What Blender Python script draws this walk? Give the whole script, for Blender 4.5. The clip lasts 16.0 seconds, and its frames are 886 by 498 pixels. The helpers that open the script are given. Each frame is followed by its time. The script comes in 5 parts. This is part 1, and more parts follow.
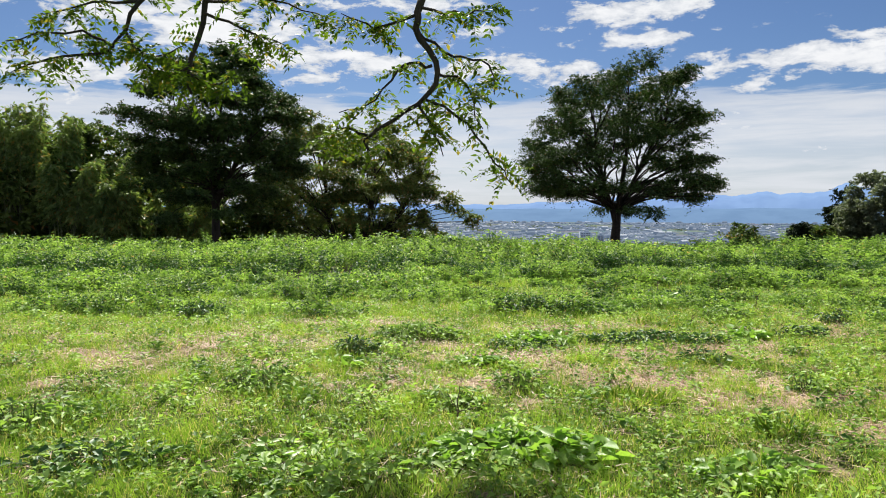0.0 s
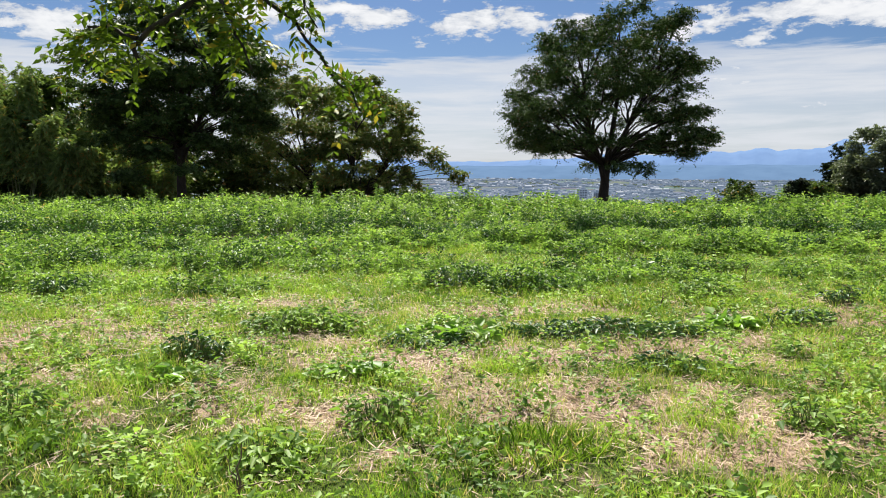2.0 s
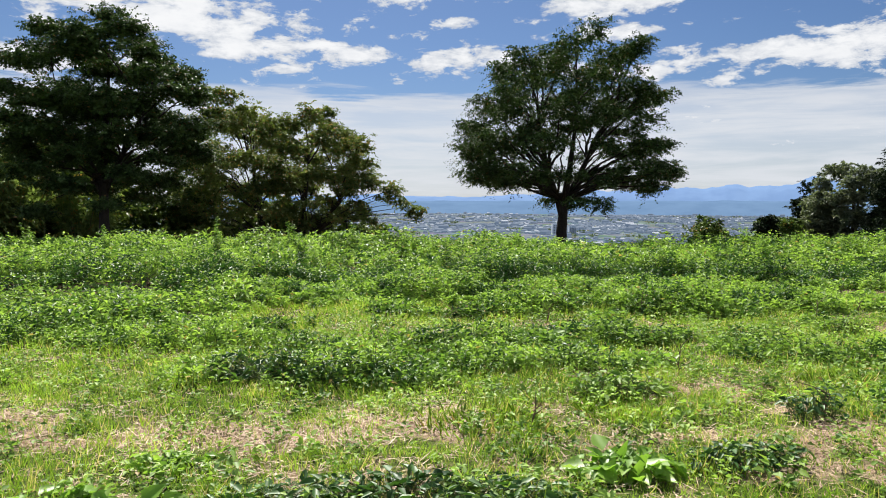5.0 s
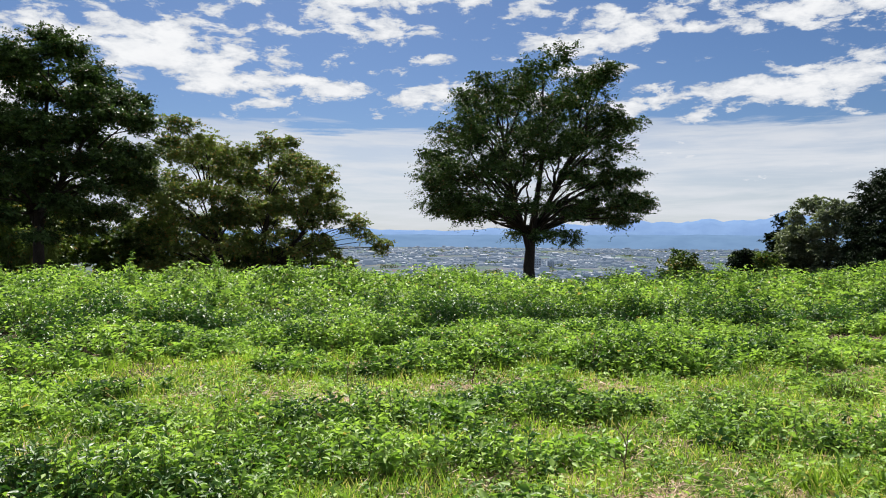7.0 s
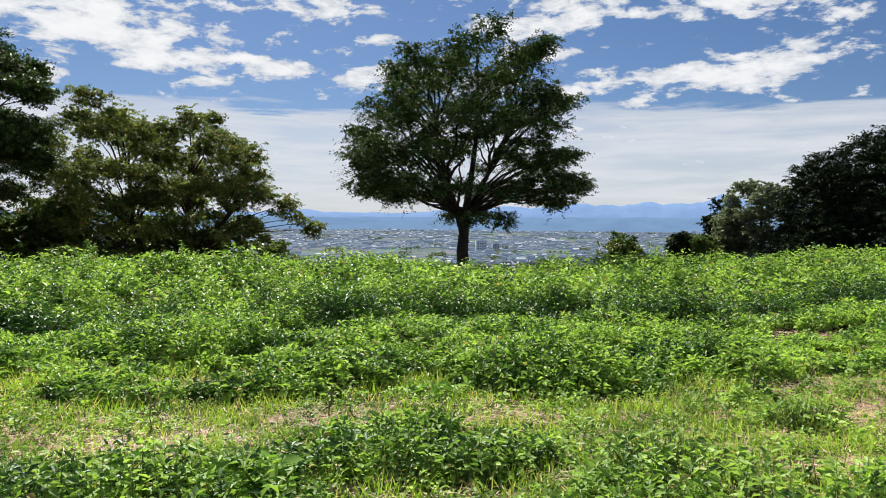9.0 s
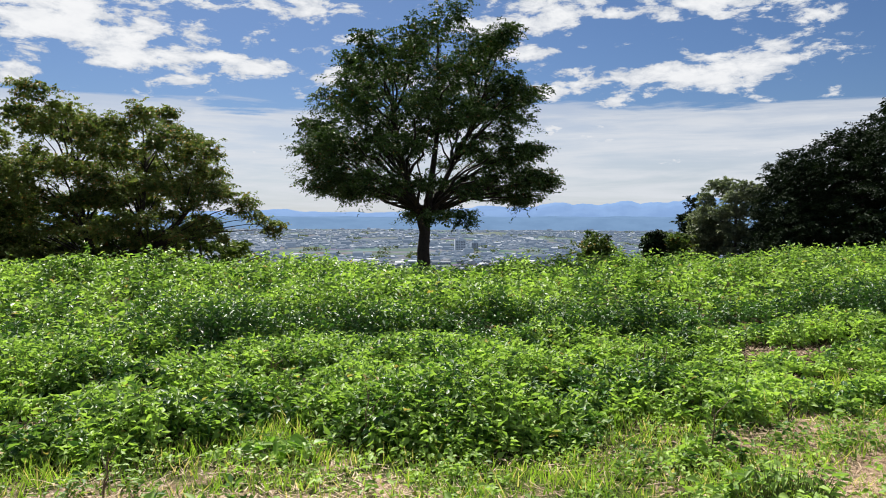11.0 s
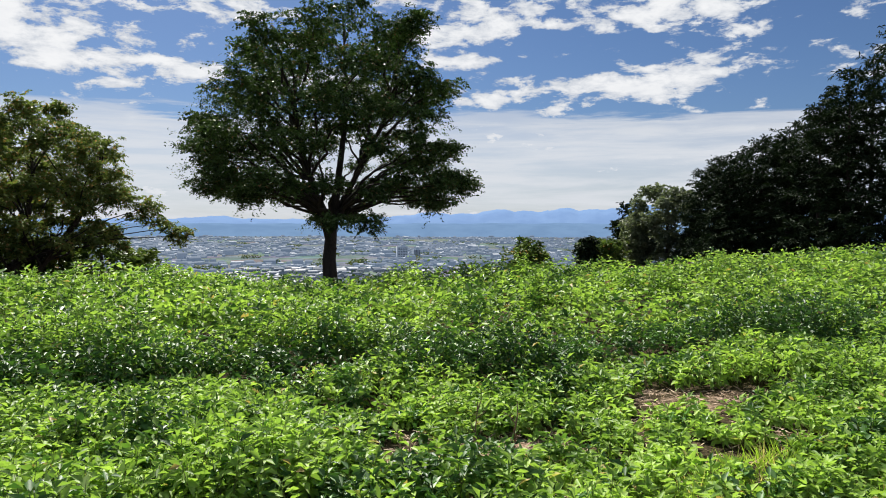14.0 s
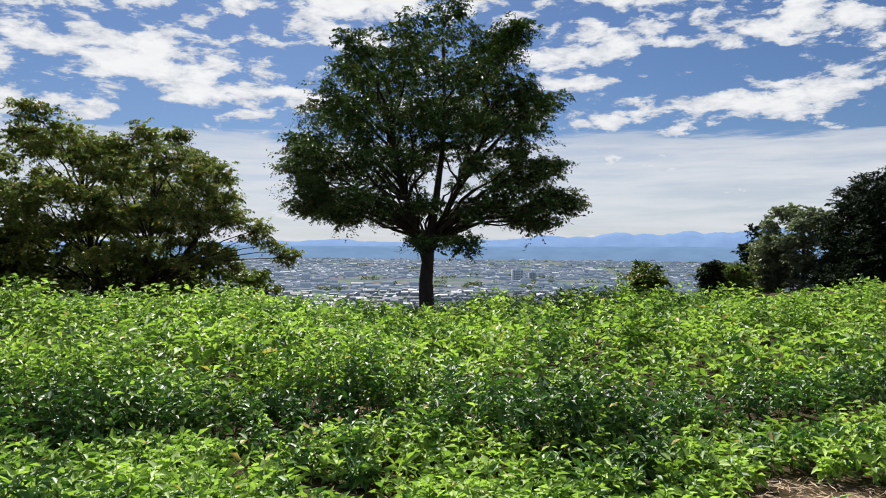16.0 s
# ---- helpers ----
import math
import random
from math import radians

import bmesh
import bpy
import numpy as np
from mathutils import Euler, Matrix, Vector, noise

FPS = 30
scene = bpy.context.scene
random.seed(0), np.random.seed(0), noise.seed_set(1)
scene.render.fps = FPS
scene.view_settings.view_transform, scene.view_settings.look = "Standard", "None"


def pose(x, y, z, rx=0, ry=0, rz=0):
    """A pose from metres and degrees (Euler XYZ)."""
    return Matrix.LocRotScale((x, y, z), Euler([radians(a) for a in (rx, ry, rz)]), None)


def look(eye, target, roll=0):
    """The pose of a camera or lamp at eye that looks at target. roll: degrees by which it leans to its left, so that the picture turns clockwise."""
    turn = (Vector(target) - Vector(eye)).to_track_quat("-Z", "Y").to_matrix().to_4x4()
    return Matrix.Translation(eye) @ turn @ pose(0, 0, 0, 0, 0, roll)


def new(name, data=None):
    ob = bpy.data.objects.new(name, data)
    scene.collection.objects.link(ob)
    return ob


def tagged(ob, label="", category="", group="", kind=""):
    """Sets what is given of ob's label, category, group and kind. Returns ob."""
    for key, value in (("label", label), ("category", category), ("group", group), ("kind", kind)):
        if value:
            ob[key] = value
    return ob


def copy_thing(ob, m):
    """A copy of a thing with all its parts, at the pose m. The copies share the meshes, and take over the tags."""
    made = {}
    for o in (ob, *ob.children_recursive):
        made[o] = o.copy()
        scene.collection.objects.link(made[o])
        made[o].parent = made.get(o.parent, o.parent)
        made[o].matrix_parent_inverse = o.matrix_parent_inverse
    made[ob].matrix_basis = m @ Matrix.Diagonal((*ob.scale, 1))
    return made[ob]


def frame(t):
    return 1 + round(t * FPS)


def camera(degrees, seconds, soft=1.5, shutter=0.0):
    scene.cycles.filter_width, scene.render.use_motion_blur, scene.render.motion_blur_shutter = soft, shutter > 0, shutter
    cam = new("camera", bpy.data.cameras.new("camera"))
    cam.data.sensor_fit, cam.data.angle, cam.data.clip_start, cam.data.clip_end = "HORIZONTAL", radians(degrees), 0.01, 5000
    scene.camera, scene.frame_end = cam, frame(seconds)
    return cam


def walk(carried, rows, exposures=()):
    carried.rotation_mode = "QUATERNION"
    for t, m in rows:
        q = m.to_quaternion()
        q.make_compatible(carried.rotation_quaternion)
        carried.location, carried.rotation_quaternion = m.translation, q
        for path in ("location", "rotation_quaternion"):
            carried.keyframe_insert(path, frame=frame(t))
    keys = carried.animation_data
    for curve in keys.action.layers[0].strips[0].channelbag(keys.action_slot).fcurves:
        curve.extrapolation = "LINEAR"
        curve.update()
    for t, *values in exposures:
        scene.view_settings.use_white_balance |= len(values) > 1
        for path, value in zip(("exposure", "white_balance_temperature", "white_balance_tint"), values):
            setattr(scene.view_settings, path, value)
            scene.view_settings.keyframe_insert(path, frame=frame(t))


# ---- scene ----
cam = camera(65.0, 16.0, soft=1.0)
METRES, EYE, TILT, LEAN, TURN = 16.9, 1.5, 0.0, 0.0, 0.0
ROWS = [
    (0.0, 0.0, 0.0, 0.0, 0.01, -3.37, -0.16),
    (0.5, 0.0131, 0.0329, -0.0019, 1.03, -3.81, -0.09),
    (1.0, 0.0315, 0.0639, -0.003, 1.43, -4.43, -0.05),
    (1.5, 0.046, 0.0949, -0.0061, 1.09, -5.09, -0.08),
    (2.0, 0.0617, 0.1268, -0.0041, -0.27, -6.88, -0.08),
    (2.5, 0.0786, 0.157, -0.0024, -1.74, -7.39, -0.14),
    (3.0, 0.0926, 0.1899, -0.0046, -1.53, -6.55, -0.18),
    (3.5, 0.111, 0.2176, -0.0035, -1.16, -5.75, -0.11),
    (4.0, 0.1297, 0.2448, -0.0018, -0.99, -5.3, -0.14),
    (4.5, 0.1466, 0.2719, -0.002, -1.26, -4.84, -0.18),
    (5.0, 0.1616, 0.299, -0.0032, -2.11, -4.02, -0.28),
    (7.5, 0.2363, 0.4456, -0.0071, -4.05, -1.07, -0.39),
    (8.0, 0.2517, 0.4707, -0.0075, -4.82, -1.21, -0.44),
    (8.5, 0.2651, 0.4993, -0.0059, -7.25, -2.49, -0.52),
    (9.0, 0.2787, 0.5273, -0.0068, -8.27, -2.65, -0.47),
    (11.5, 0.3682, 0.6474, -0.0099, -10.98, -2.64, -0.3),
    (12.0, 0.3887, 0.6704, -0.0119, -12.23, -2.53, -0.29),
    (12.5, 0.4077, 0.6908, -0.01, -13.42, -3.19, -0.28),
    (13.0, 0.4264, 0.7123, -0.0101, -15.32, -3.11, -0.34),
    (13.5, 0.4428, 0.7363, -0.0135, -15.11, -2.83, -0.37),
    (14.0, 0.4614, 0.7586, -0.0135, -14.7, -2.1, -0.25),
    (14.5, 0.4783, 0.7798, -0.012, -12.81, -0.54, -0.25),
    (15.0, 0.4941, 0.8023, -0.0128, -9.17, -0.46, -0.24),
    (15.5, 0.5079, 0.824, -0.014, -7.07, -0.44, -0.29),
    (16.0, 0.5178, 0.8474, -0.0158, -5.19, -0.26, -0.43),
]
walk(cam, [(t, pose(0, 0, EYE, TILT, LEAN, TURN) @ pose(METRES * x, METRES * y, METRES * z, 90 + pitch, roll, yaw)) for t, x, y, z, yaw, pitch, roll in ROWS],
     exposures=((0.0, 1.08), (16.0, 1.02)))

# ---------------------------------------------------------------- light
SUN_AZ, SUN_EL = -8.0, 43.0          # degrees: right of straight ahead, above the horizon
sun = new("sun", bpy.data.lights.new("sun", "SUN"))
sun.data.energy, sun.data.angle, sun.data.color = 5.0, radians(0.53), (1.0, 0.95, 0.87)
sun_way = Vector((math.sin(radians(SUN_AZ)) * math.cos(radians(SUN_EL)), math.cos(radians(SUN_AZ)) * math.cos(radians(SUN_EL)), math.sin(radians(SUN_EL))))
sun.matrix_world = look(sun_way * 100, (0, 0, 0))


def link(tree, a, out, b, inp):
    tree.links.new(a.outputs[out], b.inputs[inp])


def node(tree, kind, **values):
    n = tree.nodes.new(kind)
    for k, v in values.items():
        setattr(n, k, v)
    return n


def math_node(tree, op, a, b=None, clamp=False):
    """A math node; a and b are sockets or numbers."""
    n = tree.nodes.new("ShaderNodeMath")
    n.operation, n.use_clamp = op, clamp
    for s, v in zip(n.inputs, (a, b)):
        if v is None:
            continue
        if isinstance(v, (int, float)):
            s.default_value = v
        else:
            tree.links.new(v, s)
    return n.outputs[0]


def smooth(tree, x, lo, hi):
    n = tree.nodes.new("ShaderNodeMapRange")
    n.interpolation_type = "SMOOTHSTEP"
    tree.links.new(x, n.inputs["Value"])
    n.inputs["From Min"].default_value, n.inputs["From Max"].default_value = lo, hi
    return n.outputs[0]


def mix_rgb(tree, fac, a, b, blend="MIX"):
    n = tree.nodes.new("ShaderNodeMix")
    n.data_type, n.blend_type = "RGBA", blend
    for s, v in ((n.inputs[0], fac), (n.inputs[6], a), (n.inputs[7], b)):
        if isinstance(v, (int, float)):
            s.default_value = v
        elif isinstance(v, tuple):
            s.default_value = (*v, 1)
        else:
            tree.links.new(v, s)
    return n.outputs[2]


def noise_node(tree, vec, scale, detail=4.0, rough=0.55, distort=0.0):
    n = tree.nodes.new("ShaderNodeTexNoise")
    n.inputs["Scale"].default_value, n.inputs["Detail"].default_value = scale, detail
    n.inputs["Roughness"].default_value, n.inputs["Distortion"].default_value = rough, distort
    if vec is not None:
        tree.links.new(vec, n.inputs["Vector"])
    return n.outputs["Fac"]


def make_world():
    w = bpy.data.worlds.new("sky")
    scene.world = w
    w.use_nodes = True
    t = w.node_tree
    t.nodes.clear()
    sky = node(t, "ShaderNodeTexSky", sky_type="NISHITA", sun_disc=False, sun_elevation=radians(SUN_EL), sun_rotation=radians(SUN_AZ))
    sky.air_density, sky.dust_density, sky.ozone_density = 1.0, 0.4, 2.5
    coord = node(t, "ShaderNodeTexCoord")
    sep = node(t, "ShaderNodeSeparateXYZ")
    link(t, coord, "Generated", sep, 0)
    x, y, z = sep.outputs
    high = math_node(t, "MAXIMUM", z, 0.0)
    away = math_node(t, "ADD", high, 0.16)
    flat = node(t, "ShaderNodeCombineXYZ")
    t.links.new(math_node(t, "DIVIDE", x, away), flat.inputs[0])
    t.links.new(math_node(t, "DIVIDE", y, away), flat.inputs[1])
    squeeze = node(t, "ShaderNodeVectorMath", operation="MULTIPLY")
    link(t, flat, 0, squeeze, 0)
    squeeze.inputs[1].default_value = (0.62, 1.0, 1.0)
    p = squeeze.outputs[0]
    big = noise_node(t, p, 1.15, 2.0, 0.5)
    puffs = noise_node(t, p, 4.0, 10.0, 0.60, 0.25)
    streak = math_node(t, "ADD", math_node(t, "MULTIPLY", big, 0.5), math_node(t, "MULTIPLY", puffs, 0.62))
    # bearing and height in degrees, for the banks of broken cloud over the plain
    side = math_node(t, "MULTIPLY", math_node(t, "ARCTAN2", x, y), 57.2958)
    lift = math_node(t, "MULTIPLY", math_node(t, "ARCSINE", z), 57.2958)
    grid = node(t, "ShaderNodeCombineXYZ")
    t.links.new(math_node(t, "MULTIPLY", side, 0.42), grid.inputs[0])
    t.links.new(lift, grid.inputs[1])
    lumps = noise_node(t, grid.outputs[0], 0.72, 11.0, 0.64, 0.2)
    shreds = noise_node(t, grid.outputs[0], 0.24, 3.0, 0.5)
    bank = None
    for a, e, w, h, slope in CLOUD_BANKS:
        u = math_node(t, "DIVIDE", math_node(t, "SUBTRACT", side, a), w)
        mid = math_node(t, "ADD", e, math_node(t, "MULTIPLY", math_node(t, "SUBTRACT", side, a), slope))
        v = math_node(t, "DIVIDE", math_node(t, "SUBTRACT", lift, mid), h)
        far = math_node(t, "ADD", math_node(t, "MULTIPLY", u, u), math_node(t, "MULTIPLY", v, v))
        m = math_node(t, "EXPONENT", math_node(t, "MULTIPLY", far, -1.0))
        bank = m if bank is None else math_node(t, "MAXIMUM", bank, m)
    body = math_node(t, "ADD", math_node(t, "MULTIPLY", math_node(t, "SUBTRACT", lumps, 0.5), 1.7), math_node(t, "MULTIPLY", math_node(t, "SUBTRACT", shreds, 0.5), 1.0))
    body = math_node(t, "ADD", body, math_node(t, "MULTIPLY", bank, 0.46))
    near_cover = smooth(t, body, 0.17, 0.34)
    apart = math_node(t, "MAXIMUM", smooth(t, lift, 20.0, 25.0), smooth(t, math_node(t, "ABSOLUTE", side), 46.0, 56.0))
    cover = math_node(t, "ADD", math_node(t, "MULTIPLY", near_cover, math_node(t, "SUBTRACT", 1.0, apart)), math_node(t, "MULTIPLY", smooth(t, streak, 0.522, 0.60), apart))
    flow = node(t, "ShaderNodeCombineXYZ")
    t.links.new(math_node(t, "MULTIPLY", side, 0.10), flow.inputs[0])
    t.links.new(lift, flow.inputs[1])
    streaks = noise_node(t, flow.outputs[0], 0.85, 7.0, 0.6, 0.3)
    veil_edge = math_node(t, "ADD", lift, math_node(t, "MULTIPLY", math_node(t, "SUBTRACT", streaks, 0.5), 4.2))
    veil = math_node(t, "SUBTRACT", 1.0, smooth(t, veil_edge, 8.1, 8.9))
    veil = math_node(t, "MULTIPLY", veil, math_node(t, "ADD", 0.60, math_node(t, "MULTIPLY", smooth(t, streaks, 0.32, 0.66), 0.34)))
    clouds = math_node(t, "MAXIMUM", cover, veil, clamp=True)
    shade = smooth(t, math_node(t, "ADD", math_node(t, "MULTIPLY", noise_node(t, grid.outputs[0], 1.1, 6.0, 0.6), 0.6), math_node(t, "MULTIPLY", smooth(t, body, 0.15, 0.60), 0.40)), 0.28, 0.78)
    calm = smooth(t, high, 0.10, 0.20)
    shade = math_node(t, "ADD", math_node(t, "MULTIPLY", shade, math_node(t, "ADD", math_node(t, "MULTIPLY", calm, 0.75), 0.25)), math_node(t, "MULTIPLY", math_node(t, "SUBTRACT", 1.0, calm), 0.42))
    white = mix_rgb(t, shade, (CLOUD * 0.72, CLOUD * 0.77, CLOUD * 0.86), (CLOUD * 1.12, CLOUD * 1.13, CLOUD * 1.15))
    blue = mix_rgb(t, 1.0, sky.outputs[0], (BLUE[0], BLUE[1], BLUE[2]), "MULTIPLY")
    col = mix_rgb(t, clouds, blue, white)
    back = node(t, "ShaderNodeBackground")
    t.links.new(col, back.inputs[0])
    back.inputs[1].default_value = 0.1
    out = node(t, "ShaderNodeOutputWorld")
    link(t, back, 0, out, 0)


# banks of cloud: bearing, height, half width, half depth (degrees) and slope
CLOUD_BANKS = ((30.0, 10.9, 14.0, 1.5, 0.05), (20.0, 10.2, 6.0, 0.9, 0.06), (24.0, 15.8, 17.0, 1.7, 0.03), (-19.0, 13.4, 14.0, 2.6, -0.08), (-6.0, 11.7, 10.0, 0.9, -0.05), (6.0, 10.9, 6.0, 1.3, 0.04),
               (-2.0, 18.8, 16.0, 1.9, 0.05), (24.0, 19.8, 14.0, 1.5, 0.0), (-1.5, 16.2, 3.6, 1.0, 0.0), (-28.0, 9.9, 9.0, 0.9, 0.0), (3.0, 14.0, 2.0, 0.5, 0.0), (-30.0, 17.4, 9.0, 1.4, -0.05), (16.5, 12.9, 2.8, 0.5, 0.0))
CLOUD, BLUE = 4.0, (0.20, 0.248, 0.328)
make_world()

# ---------------------------------------------------------------- materials


def material(name):
    m = bpy.data.materials.new(name)
    m.use_nodes = True
    t = m.node_tree
    t.nodes.clear()
    out = node(t, "ShaderNodeOutputMaterial")
    return m, t, out


def leaf_material(name, dark, light, dry=None, dry_share=0.06, through_light=0.45, rough=0.42, tint=None, patch=1.2, gloss=0.12):
    """A leaf: glossy skin, light shining through, colour varied leaf by leaf and over the patch."""
    m, t, out = material(name)
    geo = node(t, "ShaderNodeNewGeometry")
    rnd = geo.outputs["Random Per Island"]
    tc = node(t, "ShaderNodeTexCoord")
    drift = smooth(t, noise_node(t, tc.outputs["Object"], patch, 3.0), 0.35, 0.66)
    k = math_node(t, "ADD", math_node(t, "MULTIPLY", rnd, 0.5), math_node(t, "MULTIPLY", drift, 0.5), clamp=True)
    col = mix_rgb(t, k, dark, light)
    if dry:
        pick = smooth(t, rnd, 1 - dry_share - 0.01, 1 - dry_share)
        col = mix_rgb(t, pick, col, dry)
    blotch = noise_node(t, tc.outputs["Object"], 45.0, 3.0)
    col = mix_rgb(t, 0.22, col, mix_rgb(t, blotch, (0.25, 0.25, 0.25), (1.6, 1.6, 1.6)), "MULTIPLY")
    b = node(t, "ShaderNodeBsdfPrincipled")
    t.links.new(col, b.inputs["Base Color"])
    b.inputs["Roughness"].default_value = rough
    b.inputs["Specular IOR Level"].default_value = gloss
    tr = node(t, "ShaderNodeBsdfTranslucent")
    warm = mix_rgb(t, 1.0, col, tint or (1.2, 1.32, 0.66), "MULTIPLY")
    t.links.new(warm, tr.inputs[0])
    mx = node(t, "ShaderNodeMixShader")
    mx.inputs[0].default_value = through_light
    link(t, b, 0, mx, 1)
    link(t, tr, 0, mx, 2)
    link(t, mx, 0, out, 0)
    return m


def rough_material(name, a, b_col, scale, rough=0.85, bump=0.4, stretch=(1, 1, 1), spot=None):
    """A mottled matt surface with grain at two scales and relief."""
    m, t, out = material(name)
    tc = node(t, "ShaderNodeTexCoord")
    mp = node(t, "ShaderNodeMapping")
    link(t, tc, "Object", mp, 0)
    mp.inputs["Scale"].default_value = stretch
    fine = noise_node(t, mp.outputs[0], scale * 6, 6.0, 0.65)
    wide = noise_node(t, mp.outputs[0], scale, 3.0)
    k = math_node(t, "ADD", math_node(t, "MULTIPLY", fine, 0.6), math_node(t, "MULTIPLY", wide, 0.5))
    col = mix_rgb(t, smooth(t, k, 0.38, 0.72), a, b_col)
    if spot:
        col = mix_rgb(t, smooth(t, noise_node(t, mp.outputs[0], scale * 2.3, 4.0), 0.56, 0.66), col, spot)
    b = node(t, "ShaderNodeBsdfPrincipled")
    t.links.new(col, b.inputs["Base Color"])
    b.inputs["Roughness"].default_value = rough
    bp = node(t, "ShaderNodeBump")
    bp.inputs["Strength"].default_value, bp.inputs["Distance"].default_value = bump, 0.02
    t.links.new(fine, bp.inputs["Height"])
    link(t, bp, 0, b, "Normal")
    link(t, b, 0, out, 0)
    return m


def piece_material(name, cols, rough=0.6, air=0.0):
    """Paint or roofing whose tone differs from one house to the next; air mixes in a haze glow."""
    m, t, out = material(name)
    info = node(t, "ShaderNodeObjectInfo")
    geo = node(t, "ShaderNodeNewGeometry")
    k = math_node(t, "FRACT", math_node(t, "ADD", info.outputs["Random"], geo.outputs["Random Per Island"]))
    ramp = node(t, "ShaderNodeValToRGB")
    ramp.color_ramp.interpolation = "CONSTANT"
    while len(ramp.color_ramp.elements) < len(cols):
        ramp.color_ramp.elements.new(0.5)
    for n, (e, c) in enumerate(zip(ramp.color_ramp.elements, cols)):
        e.position, e.color = n / len(cols), (*c, 1)
    t.links.new(k, ramp.inputs[0])
    tc = node(t, "ShaderNodeTexCoord")
    matt = 0.08
    col = mix_rgb(t, 0.35, ramp.outputs[0], mix_rgb(t, noise_node(t, tc.outputs["Object"], 0.8, 4.0), (0.5, 0.5, 0.5), (1.4, 1.4, 1.4)), "MULTIPLY")
    b = node(t, "ShaderNodeBsdfPrincipled")
    t.links.new(col, b.inputs["Base Color"])
    b.inputs["Roughness"].default_value, b.inputs["Specular IOR Level"].default_value = rough, matt
    if not air:
        link(t, b, 0, out, 0)
        return m
    e = node(t, "ShaderNodeEmission")            # distance haze over the town, put in as a blue glow of the surface
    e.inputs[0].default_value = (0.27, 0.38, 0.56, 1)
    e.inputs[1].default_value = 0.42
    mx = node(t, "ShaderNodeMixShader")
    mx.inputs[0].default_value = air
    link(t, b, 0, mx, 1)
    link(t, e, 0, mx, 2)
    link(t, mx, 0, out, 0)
    return m


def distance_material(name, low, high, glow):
    """A far range: matt, with ridges; the haze is put into its blue colour and its own strong glow."""
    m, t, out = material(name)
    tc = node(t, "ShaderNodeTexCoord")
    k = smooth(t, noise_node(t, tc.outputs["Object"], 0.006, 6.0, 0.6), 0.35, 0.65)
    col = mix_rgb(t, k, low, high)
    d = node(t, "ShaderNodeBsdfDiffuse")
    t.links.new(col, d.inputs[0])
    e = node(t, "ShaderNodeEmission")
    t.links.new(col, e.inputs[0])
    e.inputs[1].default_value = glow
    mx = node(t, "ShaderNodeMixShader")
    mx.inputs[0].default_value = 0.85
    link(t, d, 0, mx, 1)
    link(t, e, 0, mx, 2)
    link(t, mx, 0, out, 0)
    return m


def ground_material():
    m, t, out = material("field_soil_and_thatch")
    tc = node(t, "ShaderNodeTexCoord")
    p = tc.outputs["Object"]
    bare = node(t, "ShaderNodeAttribute", attribute_name="bare")
    far = node(t, "ShaderNodeAttribute", attribute_name="plain")
    fibre = noise_node(t, p, 60.0, 6.0, 0.7, 1.5)
    straw = mix_rgb(t, smooth(t, fibre, 0.35, 0.65), (0.15, 0.10, 0.065), (0.48, 0.36, 0.25))
    lawn = node(t, "ShaderNodeAttribute", attribute_name="lawn")
    tuft = smooth(t, noise_node(t, p, 38.0, 6.0, 0.7), 0.35, 0.65)
    soil = mix_rgb(t, tuft, (0.020, 0.016, 0.009), (0.075, 0.058, 0.030))
    moss = mix_rgb(t, lawn.outputs["Fac"], soil, mix_rgb(t, tuft, (0.025, 0.04, 0.010), (0.11, 0.145, 0.035)))
    edge = math_node(t, "ADD", bare.outputs["Fac"], math_node(t, "MULTIPLY", math_node(t, "SUBTRACT", noise_node(t, p, 7.0, 5.0, 0.65), 0.5), 0.9))
    col = mix_rgb(t, smooth(t, edge, 0.3, 0.7), moss, straw)
    fields = node(t, "ShaderNodeTexVoronoi")
    fields.inputs["Scale"].default_value = 0.012
    t.links.new(p, fields.inputs["Vector"])
    # field tones of the far plain, with distance haze painted in as cool grey
    hazy_patchwork = mix_rgb(t, smooth(t, noise_node(t, p, 0.02, 5.0, 0.7), 0.4, 0.6), (0.055, 0.080, 0.075), (0.105, 0.125, 0.135))
    hazy_patchwork = mix_rgb(t, 0.25, hazy_patchwork, fields.outputs["Color"], "SOFT_LIGHT")
    col = mix_rgb(t, far.outputs["Fac"], col, hazy_patchwork)
    b = node(t, "ShaderNodeBsdfPrincipled")
    t.links.new(col, b.inputs["Base Color"])
    b.inputs["Roughness"].default_value = 0.95
    b.inputs["Specular IOR Level"].default_value = 0.04
    bp = node(t, "ShaderNodeBump")
    bp.inputs["Strength"].default_value, bp.inputs["Distance"].default_value = 0.6, 0.02
    t.links.new(fibre, bp.inputs["Height"])
    link(t, bp, 0, b, "Normal")
    link(t, b, 0, out, 0)
    return m


GROUND = ground_material()
WEED = leaf_material("weed_leaf", (0.050, 0.130, 0.026), (0.43, 0.60, 0.135), (0.40, 0.30, 0.12), 0.008, 0.36, 0.50, gloss=0.13)
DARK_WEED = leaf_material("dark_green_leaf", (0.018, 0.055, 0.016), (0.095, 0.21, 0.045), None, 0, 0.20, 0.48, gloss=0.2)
BURDOCK = leaf_material("broad_pale_leaf", (0.13, 0.26, 0.04), (0.32, 0.48, 0.09), None, 0, 0.42, 0.42, gloss=0.22)
GRASS = leaf_material("grass_blade", (0.11, 0.21, 0.025), (0.40, 0.54, 0.085), (0.62, 0.50, 0.25), 0.14, 0.42, 0.5, gloss=0.14)
